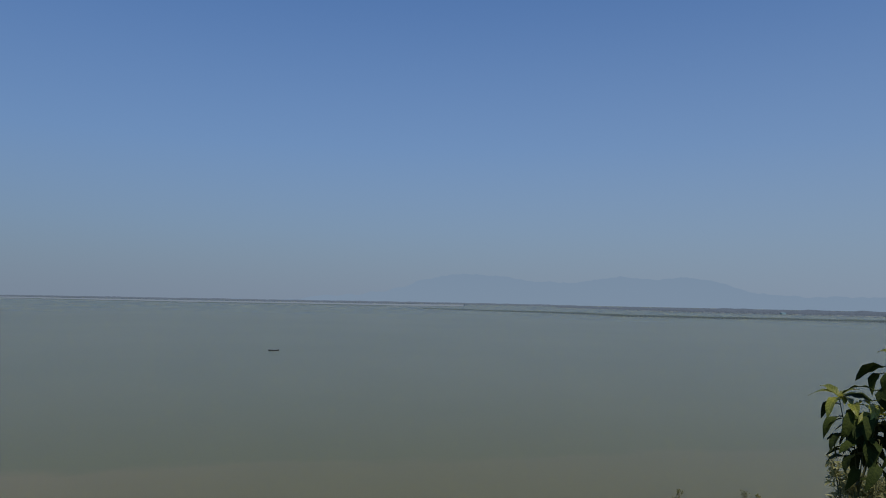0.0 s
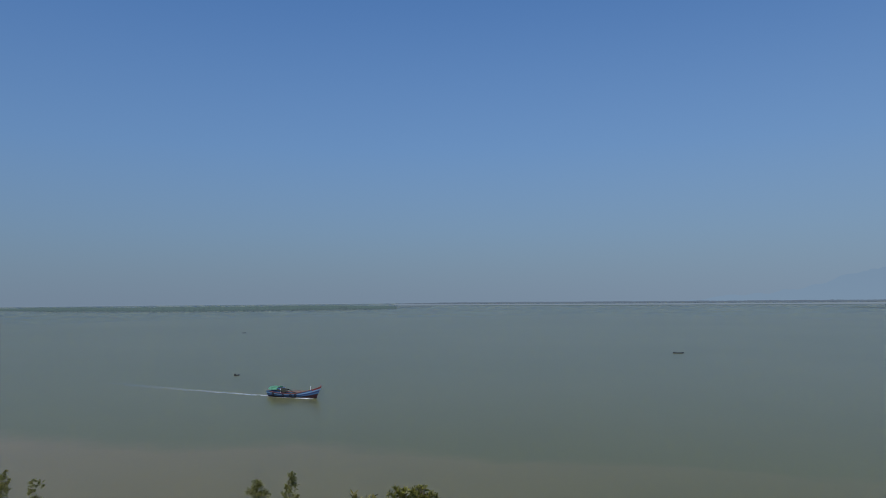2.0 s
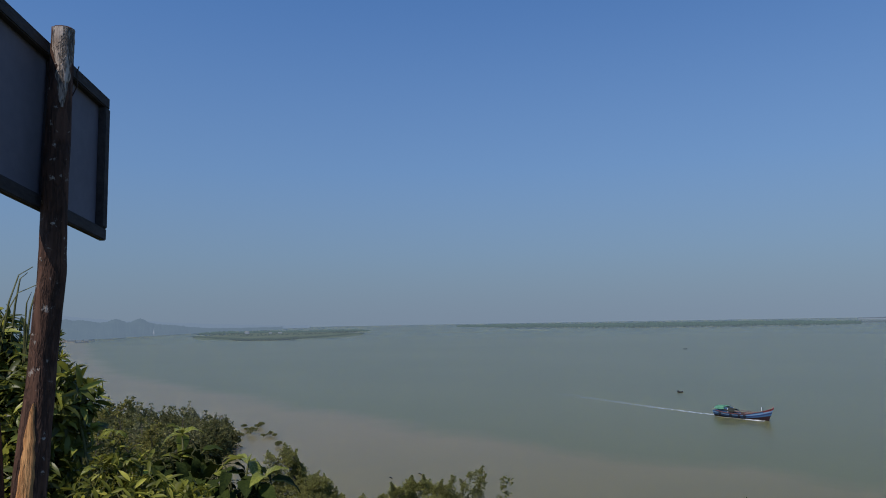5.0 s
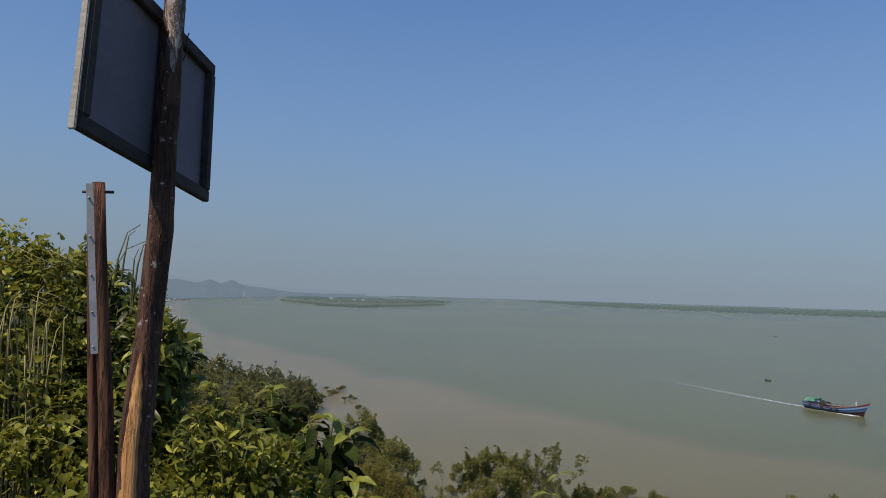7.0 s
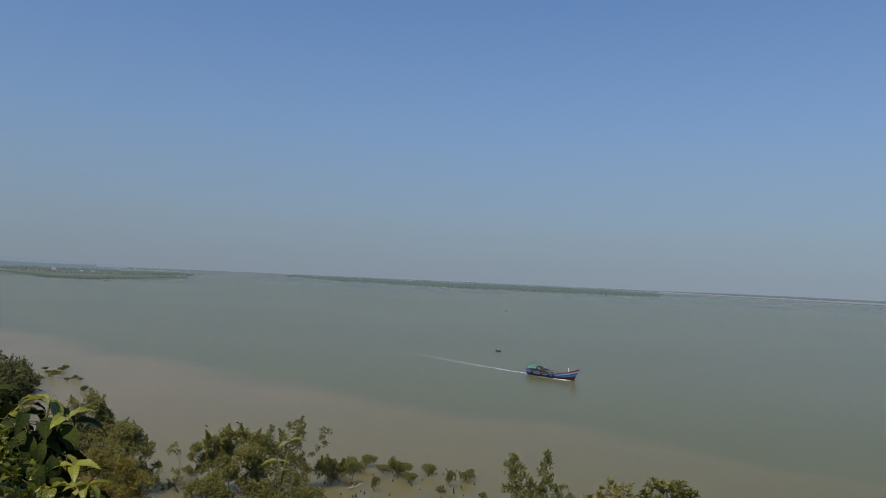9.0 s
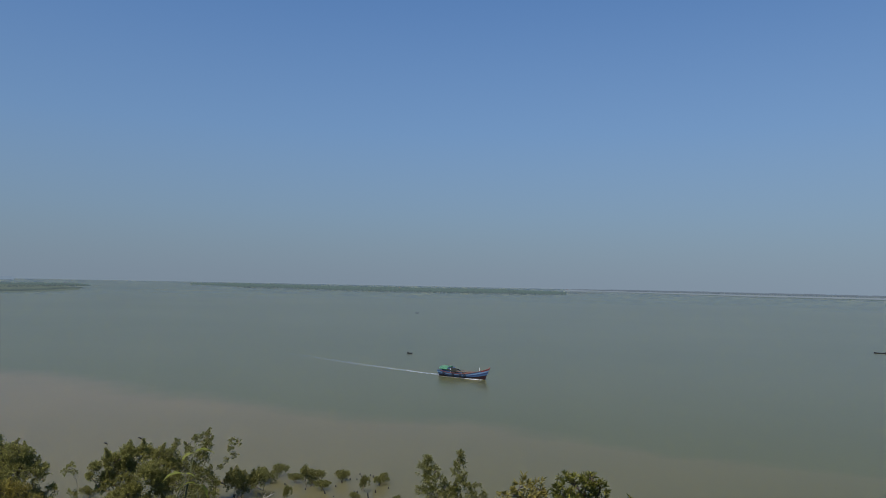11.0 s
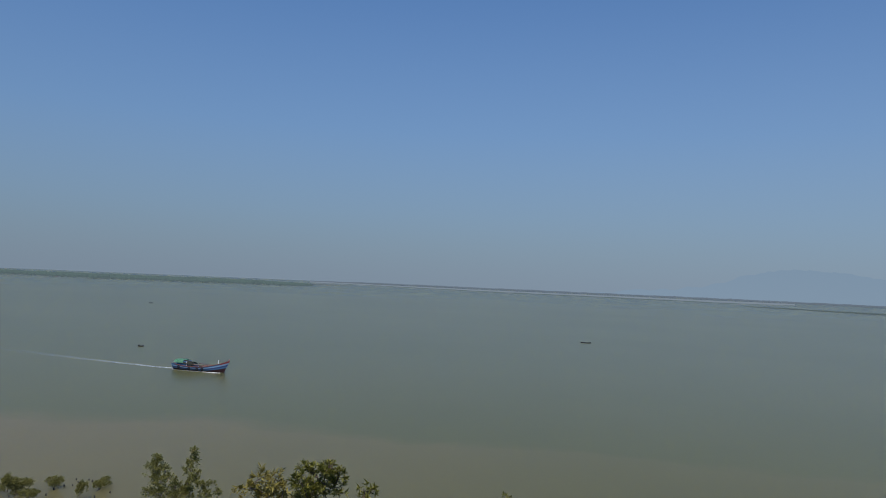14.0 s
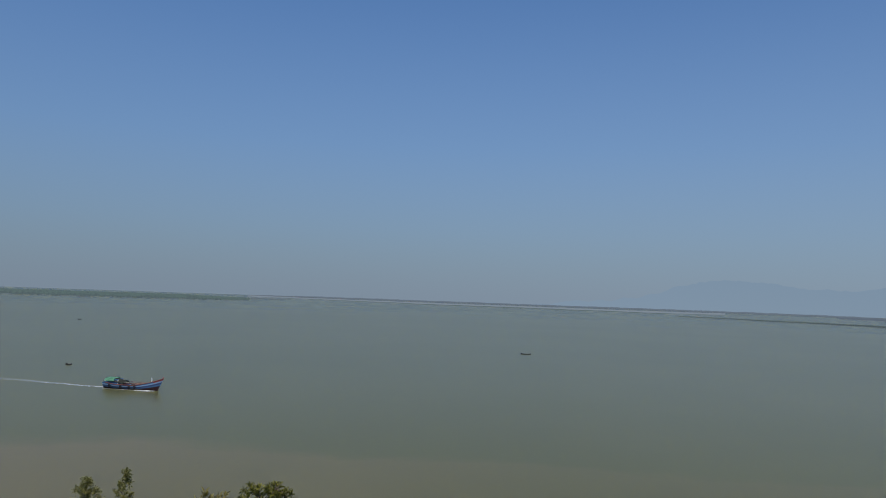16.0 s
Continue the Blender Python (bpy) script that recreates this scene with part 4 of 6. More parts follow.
def canoe(name, where, turn, length, label, cabin=False, group=""):
    """A low dark canoe: lofted hull with raised ends, thwarts."""
    ob = thing(name, where, label, "boat", group, turn=turn)
    vs, fs = [], []
    n = 14
    for i in range(n + 1):
        u = i / n * 2 - 1
        w = 0.11 * length * max(0.0, 1 - abs(u) ** 2.4) ** 0.8 + 0.02
        top = 0.3 + 0.36 * abs(u) ** 3
        x = u * length / 2
        for y, z in ((-w, top), (-w * 0.75, -0.1), (0, -0.2), (w * 0.75, -0.1), (w, top), (w * 0.88, top - 0.02), (0, 0.02), (-w * 0.88, top - 0.02)):
            vs.append((x, y, z))
    for i in range(n):
        for k in range(8):
            k2 = (k + 1) % 8
            fs.append((i * 8 + k, i * 8 + k2, i * 8 + 8 + k2, i * 8 + 8 + k))
    put("hull", mesh_of("hull", vs, fs, WOOD_DARK, True), ob)
    for x in (-0.22, 0.05, 0.28):
        part("thwart", box_bm(0.18, 0.19 * length, 0.04, (x * length, 0, 0.2), 0.01), WOOD_DARK, ob)
    if cabin:
        bm = box_bm(length * 0.22, length * 0.13, 0.42, (-length * 0.27, 0, 0.36), 0.06)
        part("shelter", bm, WOOD_DARK, ob)
    return ob


canoe("canoe", (-82.5, 352, 0.03), 15, 4.9, "dark wooden canoe lying low on open water")
canoe("canoe", (-194.5, 186, 0.05), 28, 1.9, "small dark dinghy with a raised stern on open water", True)
canoe("canoe", (-444, 432, 0.05), 45, 2.6, "tiny dark canoe far out on the water")
canoe("canoe", polar(75.3, 1120, 0.05), 60, 6, "dark canoe off the headland's shore")


# about half of each boat colour is emissive haze
FAR_HULL = distant("hazy_boat_hull", (0.03, 0.035, 0.045), (0.05, 0.055, 0.06), 0.42, 0.3)
FAR_CABIN = distant("hazy_pale_cabin", (0.22, 0.22, 0.21), (0.3, 0.3, 0.28), 0.5, 0.3)


def moored_boat(where, turn, size, label):
    ob = thing("moored_boat", where, label, "boat", "moored boats", turn=turn)
    vs, fs = [], []
    n = 10
    for i in range(n + 1):
        u = i / n
        w = 0.13 * size * max(0.05, 1 - abs(2 * u - 0.9) ** 2.6) ** 0.7
        top = 1.3 + 1.1 * abs(2 * u - 1) ** 3
        for y, z in ((-w, top), (-w * 0.8, -0.3), (w * 0.8, -0.3), (w, top)):
            vs.append(((u - 0.5) * size, y, z))
    for i in range(n):
        for k in range(4):
            k2 = (k + 1) % 4
            fs.append((i * 4 + k, i * 4 + k2, i * 4 + 4 + k2, i * 4 + 4 + k))
    fs += [(0, 1, 2, 3), (n * 4 + 3, n * 4 + 2, n * 4 + 1, n * 4)]
    put("hull", mesh_of("hull", vs, fs, FAR_HULL), ob)
    part("cabin", box_bm(size * 0.3, size * 0.18, 2.2, (-size * 0.22, 0, 2.3), 0.1), FAR_CABIN, ob)
    part("roof", box_bm(size * 0.36, size * 0.22, 0.2, (-size * 0.22, 0, 3.5), 0.05), FAR_CABIN, ob)
    tubes("mast", [([(size * 0.1, 0, 0.8), (size * 0.1, 0, 7)], [0.15, 0.1])], FAR_HULL, ob, 5)
    return ob


moored_boat(polar(89.3, 1505, 0), 84, 21, "moored wooden boat with pale cabin off the coast")
moored_boat(polar(90.2, 1520, 0), 98, 24, "moored boat with pale cabin beside others")
moored_boat(polar(89.75, 1385, 0), 88, 22, "low moored boat nearer than the rest")


# ---- mangroves along the waterline ----
HERE = Vector((0, 0, 26.0))
WEST = Vector((0.007, -0.054, 26.02))       # where one stands for the posts and the bank beside them
EAST = Vector((-0.035, 0.014, 26.0))      # for the plant at the other end
MIDDLE = Vector((-0.007, -0.005, 25.975))    # for the trees straight below


def seen(bearing, rise, far, eye=HERE):
    """The place at a bearing, an angle above eye level, and a distance."""
    return eye + polar(bearing, far, far * math.tan(radians(rise)))


def lobes_at(base, far, rows, squash=0.9, eye=HERE):
    """Crown lobes from (bearing, rise, radius), relative to the tree's foot; depth scattered a little."""
    out = []
    for b, e, r in rows:
        p = seen(b, e, far + rng.normal(0, r * 0.5), eye) - base
        out.append(((p.x, p.y, p.z), (r, r, r * squash)))
    return out


def mangrove(bearing, far, rows, label, foot=-0.2, **kw):
    base = polar(bearing, far, foot)
    plumes = []
    for b, e, r in rows:
        if r > 0.7:
            lean = rng.uniform(-0.5, 0.5)
            for k in (0.9, 1.2, 1.45):
                plumes.append((b + lean * k * math.degrees(r / far), e + k * math.degrees(r / far) * 0.8, r * 0.2 * (1.75 - k) + 0.08))
    rows = rows + plumes
    return tree("mangrove_tree", base, lobes_at(base, far, rows), label, "mangrove", "mangroves on the mudflat", **kw)


mangrove(75.4, 94, [(75.75, -9.5, 0.9), (75.6, -10.3, 1.2), (76.9, -9.9, 0.8), (76.6, -10.8, 1.2), (75.1, -11.3, 1.5), (76.0, -12.2, 1.9), (77.0, -12.4, 1.5), (74.6, -12.3, 1.6), (75.6, -13.8, 2.0), (76.8, -14.6, 1.9), (74.6, -14.3, 1.8), (75.8, -16.2, 2.0), (77.6, -13.6, 1.2), (77.4, -16.0, 1.6), (74.2, -15.8, 1.8), (74.9, -10.6, 0.9), (74.3, -11.6, 1.2), (76.3, -18.0, 2.2), (74.8, -18.2, 2.2), (74.3, -13.4, 1.5), (73.9, -14.8, 1.6), (75.2, -9.9, 0.8), (74.6, -11.0, 1.0), (77.4, -11.6, 1.2)],
         "tall grey-green mangrove standing in brown shallows", density=35, per=15, leaf=0.158, wide=0.319, trunk_r=0.2, stems=2)
mangrove(73.0, 91, [(73.6, -11.7, 1.1), (72.9, -11.8, 0.9), (73.3, -12.9, 1.7), (72.3, -13.0, 1.2), (71.9, -13.4, 0.8), (73.6, -14.4, 1.9), (72.4, -14.7, 1.5), (71.5, -15.3, 1.2), (73.1, -16.0, 1.9), (71.9, -16.6, 1.4), (74.6, -16.2, 1.7), (70.9, -16.2, 1.0), (73.4, -17.6, 2.2), (71.2, -14.3, 0.7), (74.0, -12.4, 1.4), (72.6, -12.3, 0.8), (71.7, -12.9, 0.6), (73.0, -19.0, 2.4), (71.4, -18.4, 1.8)],
         "broad sprawling mangrove beside a taller one", density=35, per=15, leaf=0.151, wide=0.319, trunk_r=0.18, stems=3)
mangrove(74.4, 86, [(76.2, -14.0, 1.2), (75.2, -13.6, 1.3), (74.2, -14.1, 1.4), (73.2, -14.4, 1.3), (72.3, -15.2, 1.1), (75.8, -15.4, 1.4), (74.6, -15.6, 1.5), (73.4, -16.0, 1.5), (72.2, -16.6, 1.3), (76.4, -16.5, 1.4), (75.0, -17.5, 1.6), (73.4, -17.8, 1.6)],
         "low tawny mangrove at the foot of taller ones", density=32, per=13, leaf=0.151, wide=0.3, trunk_r=0.14, stems=3, mat=MANGROVE_DRY)
mangrove(70.0, 93, [(70.1, -12.95, 0.6), (70.45, -13.2, 0.5), (69.9, -13.4, 0.45), (70.0, -14.7, 0.65), (69.7, -15.3, 0.8), (70.2, -15.8, 0.8)], "spindly young mangrove with two small tufts", density=28, per=15, leaf=0.128, wide=0.206, trunk_r=0.06)
mangrove(65.2, 88, [(66.5, -12.3, 1.0), (65.4, -12.4, 1.2), (67.6, -12.8, 1.1), (64.4, -12.7, 1.1), (68.6, -13.1, 0.7), (66.6, -13.4, 1.6), (65.0, -13.7, 1.5), (67.7, -14.0, 1.2), (66.2, -14.8, 1.4), (64.3, -14.4, 1.3), (67.3, -15.3, 1.0), (63.6, -13.4, 1.0), (68.9, -13.7, 0.5), (68.2, -14.6, 0.6), (64.0, -15.9, 0.8), (66.4, -17.4, 1.0), (63.8, -17.2, 1.0), (65.2, -15.6, 0.8)],
         "dense round-crowned mangrove with dark trunk", density=59, per=18, leaf=0.151, wide=0.281, trunk_r=0.16, top=0.85)
mangrove(62.2, 88, [(61.3, -11.5, 0.72), (61.15, -12.1, 0.78), (61.9, -11.6, 0.59), (61.5, -12.9, 1.04), (62.4, -12.4, 0.72), (63.3, -11.8, 0.52), (63.6, -12.6, 0.91), (62.9, -13.4, 1.17), (61.9, -14.0, 1.30), (63.3, -14.5, 1.43), (61.1, -14.2, 0.91), (62.0, -15.4, 1.56), (60.9, -15.6, 1.17), (64.1, -15.2, 1.30), (62.9, -16.6, 1.56), (61.6, -16.8, 1.30), (64.5, -16.8, 1.30)],
         "open mangrove with upright leafy shoots", density=35, per=15, leaf=0.143, wide=0.263, trunk_r=0.12, stems=3, mat=MANGROVE_MID)
mangrove(60.9, 89, [(59.35, -11.9, 0.54), (58.95, -12.0, 0.41), (59.5, -12.5, 0.54), (59.2, -12.9, 0.47), (59.75, -13.2, 0.41), (60.2, -13.7, 0.47), (60.7, -14.6, 0.81)],
         "thin mangrove leaning out over the water", density=28, per=15, leaf=0.136, wide=0.206, trunk_r=0.08, twigs=2, mat=MANGROVE_MID)
mangrove(44.0, 79, [(44.65, -13.4, 0.68), (44.95, -14.0, 0.9), (44.2, -14.1, 0.7), (44.6, -14.8, 0.92), (43.75, -14.6, 0.46), (44.3, -15.7, 1.15), (45.2, -15.6, 0.69), (44.4, -17.0, 1.38)],
         "ragged mangrove with sparse upright crown", density=32, per=15, leaf=0.143, wide=0.235, trunk_r=0.1, stems=2, mat=MANGROVE_MID)
mangrove(42.3, 80, [(42.25, -12.95, 0.58), (42.2, -13.6, 0.75), (42.45, -14.2, 0.78), (42.1, -14.9, 0.78), (42.6, -15.7, 0.92), (41.3, -15.9, 0.80), (40.4, -15.8, 0.52), (42.0, -17.0, 1.38), (43.2, -16.4, 0.92), (43.3, -15.3, 0.8), (42.9, -15.8, 1.0), (41.6, -15.2, 0.6), (40.9, -15.1, 0.45)],
         "slim mangrove with a plume-like top", density=32, per=15, leaf=0.143, wide=0.235, trunk_r=0.1, stems=2, mat=MANGROVE_MID)
mangrove(38.9, 76, [(39.3, -15.7, 0.4), (38.5, -15.9, 0.45), (38.9, -16.8, 0.8)], "low tawny mangrove top", density=24, per=15, leaf=0.121, wide=0.206, trunk_r=0.07, mat=MANGROVE_DRY)
mangrove(-17.3, 88, [(-17.3, -13.55, 0.5), (-17.0, -14.0, 0.5), (-17.2, -14.6, 0.8), (-16.6, -15.6, 1.1)], "brownish mangrove top above the shallows", density=24, per=15, leaf=0.128, wide=0.225, trunk_r=0.09, mat=GREYGREEN)
mangrove(-21.9, 88, [(-21.6, -13.15, 0.5), (-22.5, -13.25, 0.4), (-21.9, -13.6, 0.5), (-22.0, -14.4, 0.9), (-21.4, -15.6, 1.1)], "brownish mangrove with forked top", density=24, per=15, leaf=0.128, wide=0.225, trunk_r=0.09, mat=GREYGREEN)


def shrub_proto(width, tall, label, mat=None, seed_leaf=0.11):
    rows = []
    for i in range(5):
        a = rng.uniform(0, 6.28)
        r = width * rng.uniform(0.2, 0.3)
        rows.append(((math.cos(a) * width * 0.26, math.sin(a) * width * 0.26, tall * rng.uniform(0.3, 0.7)), (r, r, tall * 0.26)))
    rows.append(((0, 0, tall * 0.75), (width * 0.18, width * 0.18, tall * 0.25)))
    return tree("mangrove_shrub", (0, 0, -50), rows, label, "mangrove shrub", "mangrove shrubs in the shallows", leaf=seed_leaf * 1.12, density=66, wide=0.14, per=12, trunk_r=0.04, stems=2, mat=mat, top=0.3, shooting=False)


shrubs = [shrub_proto(2.6, 2.0, "low bushy mangrove shrub standing in shallow water", GREYGREEN), shrub_proto(1.8, 2.4, "upright mangrove shrub standing in shallow water", GREYGREEN), shrub_proto(2.2, 1.3, "flat mangrove shrub with grey-green leaves", GREYGREEN)]


def place_shrub(i, bearing, far, scale, turn):
    ob = shrubs[i]
    if ob.get("used"):
        ob = copy_thing(shrubs[i], Matrix.Identity(4))
    shrubs[i]["used"] = 1
    p = polar(bearing, far, -0.05)
    ob.matrix_basis = Matrix.Translation(p) @ pose(0, 0, 0, 0, 0, turn) @ Matrix.Scale(scale, 4)


SHALLOWS = [(1, 59.0, 87, 1.6), (0, 58.5, 89, 1.2), (1, 57.4, 87, 1.5), (0, 57.0, 93, 1.1), (0, 55.9, 96, 0.95), (2, 54.7, 93, 1.0), (1, 53.9, 91, 1.15), (0, 53.2, 92, 1.0), (2, 52.7, 89, 1.1), (0, 51.2, 93, 0.85), (1, 49.5, 88, 0.9), (2, 48.5, 91, 1.0), (0, 48.0, 93, 0.6), (0, 60.4, 97, 0.5), (2, 50.2, 85, 0.7), (1, 55.3, 85, 0.8), (0, 69.0, 97, 0.7), (2, 46.9, 84, 0.6)]
FEET = [(0, 67.7, 86, 1.5), (2, 68.6, 87, 1.4), (0, 66.7, 85, 1.3), (1, 64.6, 84, 1.2), (0, 63.4, 84, 1.5), (2, 62.2, 81, 1.6), (0, 61.2, 82, 1.4), (2, 72.0, 82, 1.5), (0, 70.6, 80, 1.2), (0, 60.2, 83, 1.3)]
BAY_MOUTH = [(0, 79.4, 172, 1.30), (2, 79.0, 180, 1.21), (2, 78.6, 190, 0.95), (0, 78.2, 184, 1.30), (2, 77.8, 194, 1.13), (2, 77.6, 196, 1.38), (2, 77.4, 178, 0.95), (0, 76.9, 180, 0.86), (2, 76.6, 178, 0.86), (2, 78.8, 196, 1.03), (2, 79.6, 176, 1.38), (0, 76.25, 165, 0.78), (2, 76.3, 164.4, 1.03), (2, 79.8, 190, 1.38), (0, 80.1, 184, 1.38)]
for i, b, d, s in SHALLOWS + FEET + BAY_MOUTH:
    place_shrub(i, b, d + (4.5 if 46 < b < 59.5 else 0), s * (0.75 if d > 150 else 1.0), rng.uniform(0, 360))


BLEACHED = mottled("bleached_dead_wood", (0.3, 0.28, 0.25), (0.5, 0.47, 0.42), 6, 0.85, 0.15, relief=0.4, stretch=(1, 1, 0.3))


def stake(bearing, far, tall, lean):
    ob = thing("stake", polar(bearing, far, -0.4), "short dark mangrove root stump poking from water", "stump", "root stumps")
    tubes("stem", [([(0, 0, 0), (lean * 0.4, 0.05, tall * 0.5), (lean, 0, tall)], [0.11, 0.1, 0.06])], WOOD_DARK, ob, 5)


for k in range(60):
    stake(rng.uniform(47.5, 61.5), rng.uniform(83, 101), rng.uniform(0.5, 0.78), rng.uniform(-0.15, 0.15))
for b, d in ((65.75, 129), (67.95, 126.5), (60.0, 98.5), (53.3, 97)):
    ob = thing("driftwood", polar(b, d, 0.0), "dark driftwood lying on the water", "driftwood", "driftwood")
    tubes("log", [([(-0.6, 0, 0.03), (0, 0.05, 0.1), (0.6, 0, 0.05)], [0.09, 0.13, 0.06])], WOOD_DARK, ob, 6)
ob = thing("driftwood", polar(69.85, 91.5, 0.0), "long dark log lying on the mud", "driftwood", "driftwood")
tubes("log", [([(-1.3, 0.3, 0.02), (0, 0, 0.12), (1.4, -0.2, 0.05)], [0.07, 0.13, 0.09])], WOOD_DARK, ob, 6)
for b, d in ((87.6, 196), (87.2, 200), (86.6, 203)):
    ob = thing("driftwood", polar(b, d * 1.4, 0.0), "dark debris floating on brown water", "driftwood", "driftwood")
    tubes("log", [([(-1.1, 0, 0.05), (0, 0.1, 0.2), (1.1, 0, 0.1)], [0.15, 0.25, 0.12])], WOOD_DARK, ob, 6)

ob = thing("dead_branch", (-75.2, 49.3, 0.0), "pale bleached dead branch stranded in the shallows", "branch")
tubes("limb", [([(-1.0, -0.4, 0.0), (-0.2, 0.0, 0.35), (0.9, 0.35, 1.0)], [0.09, 0.07, 0.02]), ([(-0.2, 0.0, 0.35), (0.1, -0.4, 0.8), (0.5, -0.5, 1.1)], [0.05, 0.035, 0.012]), ([(0.3, 0.15, 0.6), (0.2, 0.5, 0.95)], [0.035, 0.01]), ([(-0.6, -0.2, 0.15), (-0.9, 0.2, 0.5)], [0.04, 0.01])], BLEACHED, ob, 6)


# mangrove stand round the bay: four trees, repeated
def stand_proto(tall, width, label, mat, spires):
    """Several leading shoots of unequal height, each a ragged column of foliage that narrows upwards."""
    rows = []
    for k in range(spires):
        a, out = 6.28 * k / spires + rng.uniform(-0.5, 0.5), width * rng.uniform(0.12, 0.34) * (k > 0)
        top = tall * (1.0 if k == 0 else rng.uniform(0.5, 0.9))
        for q in range(6):
            f = (q + 0.6) / 6
            r = width * (0.2 - 0.145 * f ** 1.3) * rng.uniform(0.75, 1.25)
            rows.append(((math.cos(a) * out * (0.8 + 0.4 * f) + rng.normal(0, 0.045) * width, math.sin(a) * out * (0.8 + 0.4 * f) + rng.normal(0, 0.045) * width, top * (0.08 + 0.88 * f)), (r, r, r * 1.1)))
    return tree("mangrove_tree", (0, 0, -50), rows, label, "mangrove", "mangrove stand in the bay", leaf=0.37, density=7.2, wide=0.27, per=8, trunk_r=0.14, stems=2, mat=mat, top=0.4, twigs=0, shooting=False)


BAY_PALE = leaf_material("bay_mangrove_leaves_pale", (0.1, 0.104, 0.048), (0.27, 0.266, 0.13), (0.37, 0.357, 0.18), 0.36, 0.75, 0.08, 0.6)
protos = [stand_proto(7.6, 6.5, "bushy mangrove in the bay's dense stand", BAY, 5), stand_proto(6.6, 6.0, "dark olive mangrove in the bay's dense stand", BAY_DARK, 5),
          stand_proto(8.4, 5.2, "pale slender mangrove rising above the bay's stand", BAY_PALE, 4), stand_proto(5.6, 6.6, "low spreading mangrove in the bay's stand", BAY, 6)]
spots = []
tries = 0
while len(spots) < 140 and tries < 9000:
    tries += 1
    b = rng.uniform(79.7, 93)
    near = float(np.interp(b, (79.7, 80.5, 84, 88, 93), (174, 156, 122, 110, 98)))
    d = rng.uniform(near, float(np.interp(b, (79.7, 82, 93), (196, 214, 205))))
    p = polar(b, d)
    if all((p - q).length > 4.9 for q, *rest in spots):
        spots.append((p, d, b))
for k, (p, d, b) in enumerate(spots):
    i = k % 4
    src = protos[i]
    if src.get("used"):
        src = copy_thing(protos[i], Matrix.Identity(4))
    protos[i]["used"] = 1
    skyline = float(np.interp(b, (79.5, 79.9, 80.6, 81.3, 82.2, 82.9, 83.6, 84.3, 85.4, 86.4, 90), (-7.0, -6.2, -6.6, -6.2, -5.9, -5.2, -5.6, -5.4, -5.6, -5.2, -4.6)))
    foot = max(-0.2, ground_z(p.x, p.y) - 0.1)
    tall = (26 + d * math.tan(radians(skyline)) - foot) * rng.uniform(0.52, 1.16) * (1.15 if i == 2 else 1.0)
    scale = min(1.45, max(0.5, tall / (7.6, 6.6, 8.4, 5.6)[i]))
    src.matrix_basis = Matrix.Translation((p.x, p.y, foot)) @ pose(0, 0, 0, 0, 0, rng.uniform(0, 360)) @ Matrix.Scale(scale, 4)


# ---- trees on the slope below the lookout ----
def slope_tree(bearing, far, rows, label, eye=HERE, **kw):
    p = polar(bearing, far)
    base = Vector((p.x, p.y, ground_z(p.x, p.y) - 0.1))
    return tree("slope_tree", base, lobes_at(base, far, rows, 0.9, eye), label, "tree", "", **kw)


TAWNY = leaf_material("tawny_willow_leaves", (0.1, 0.09, 0.02), (0.34, 0.29, 0.07), (0.55, 0.47, 0.12), 0.3, 0.5, 0.2, 3.0)
slope_tree(36.6, 8.9, [(37.3, -14.9, 0.11), (36.3, -15.1, 0.115), (35.4, -15.5, 0.09), (38.0, -15.6, 0.1), (36.6, -16.3, 0.19), (35.6, -16.6, 0.12)],
           "yellowish slope tree with narrow hanging leaves", MIDDLE, leaf=0.068, shape=LANCET, mat=TAWNY, density=260, wide=0.05, per=15, trunk_r=0.04, top=0.6)
slope_tree(33.0, 8.7, [(33.7, -14.2, 0.095), (32.3, -14.15, 0.11), (31.4, -14.7, 0.095), (33.0, -14.9, 0.177), (34.2, -15.2, 0.13), (31.8, -15.6, 0.163), (33.6, -16.6, 0.245), (29.4, -15.75, 0.068), (28.8, -15.7, 0.061), (29.7, -16.5, 0.109)],
           "round-crowned slope tree with narrow glossy leaves", MIDDLE, leaf=0.068, shape=LANCET, mat=HILLTREE, density=280, wide=0.05, per=15, trunk_r=0.05, top=0.6)
slope_tree(18.5, 42, [(18.7, -15.75, 0.28), (18.3, -16.2, 0.4), (15.8, -16.05, 0.22), (15.5, -16.6, 0.3), (21.4, -16.7, 0.2), (17.0, -17.2, 0.7)],
           "slope tree with two leafy tops", MIDDLE, leaf=0.14, shape=LANCET, mat=HILLTREE, density=46, wide=0.075, per=14, trunk_r=0.07, top=0.6)
for b, d, e, r in ((87.9, 40, -5.2, 1.0), (86.8, 36, -5.1, 0.9), (85.8, 44, -6.2, 1.1), (84.9, 38, -6.6, 0.9), (84.0, 46, -7.0, 1.0), (83.0, 40, -7.6, 0.9), (87.2, 30, -7.4, 0.9), (85.5, 28, -8.4, 0.9), (88.8, 32, -5.6, 0.9), (90.5, 28, -5.6, 1.0), (93, 26, -4, 1.0), (83.6, 26, -10.2, 0.7)):
    rows = []
    for k in range(15):
        u, v = rng.uniform(-1.5, 1.5), rng.uniform(0, 1) ** 0.8 * 4.2
        q = r * rng.uniform(0.28, 0.6)
        rows.append((b + math.degrees(u * (0.45 + 0.3 * v) * r / d), e - math.degrees((v * r + q) / d), q))
    rows.append((b, e - math.degrees(0.35 * r / d), 0.35 * r))
    slope_tree(b, d, rows, "olive leafy tree on the slope below the lookout", leaf=0.13, mat=GREYGREEN if d > 39 else OLIVE, density=30, wide=0.12, per=14, trunk_r=0.08, top=0.55)


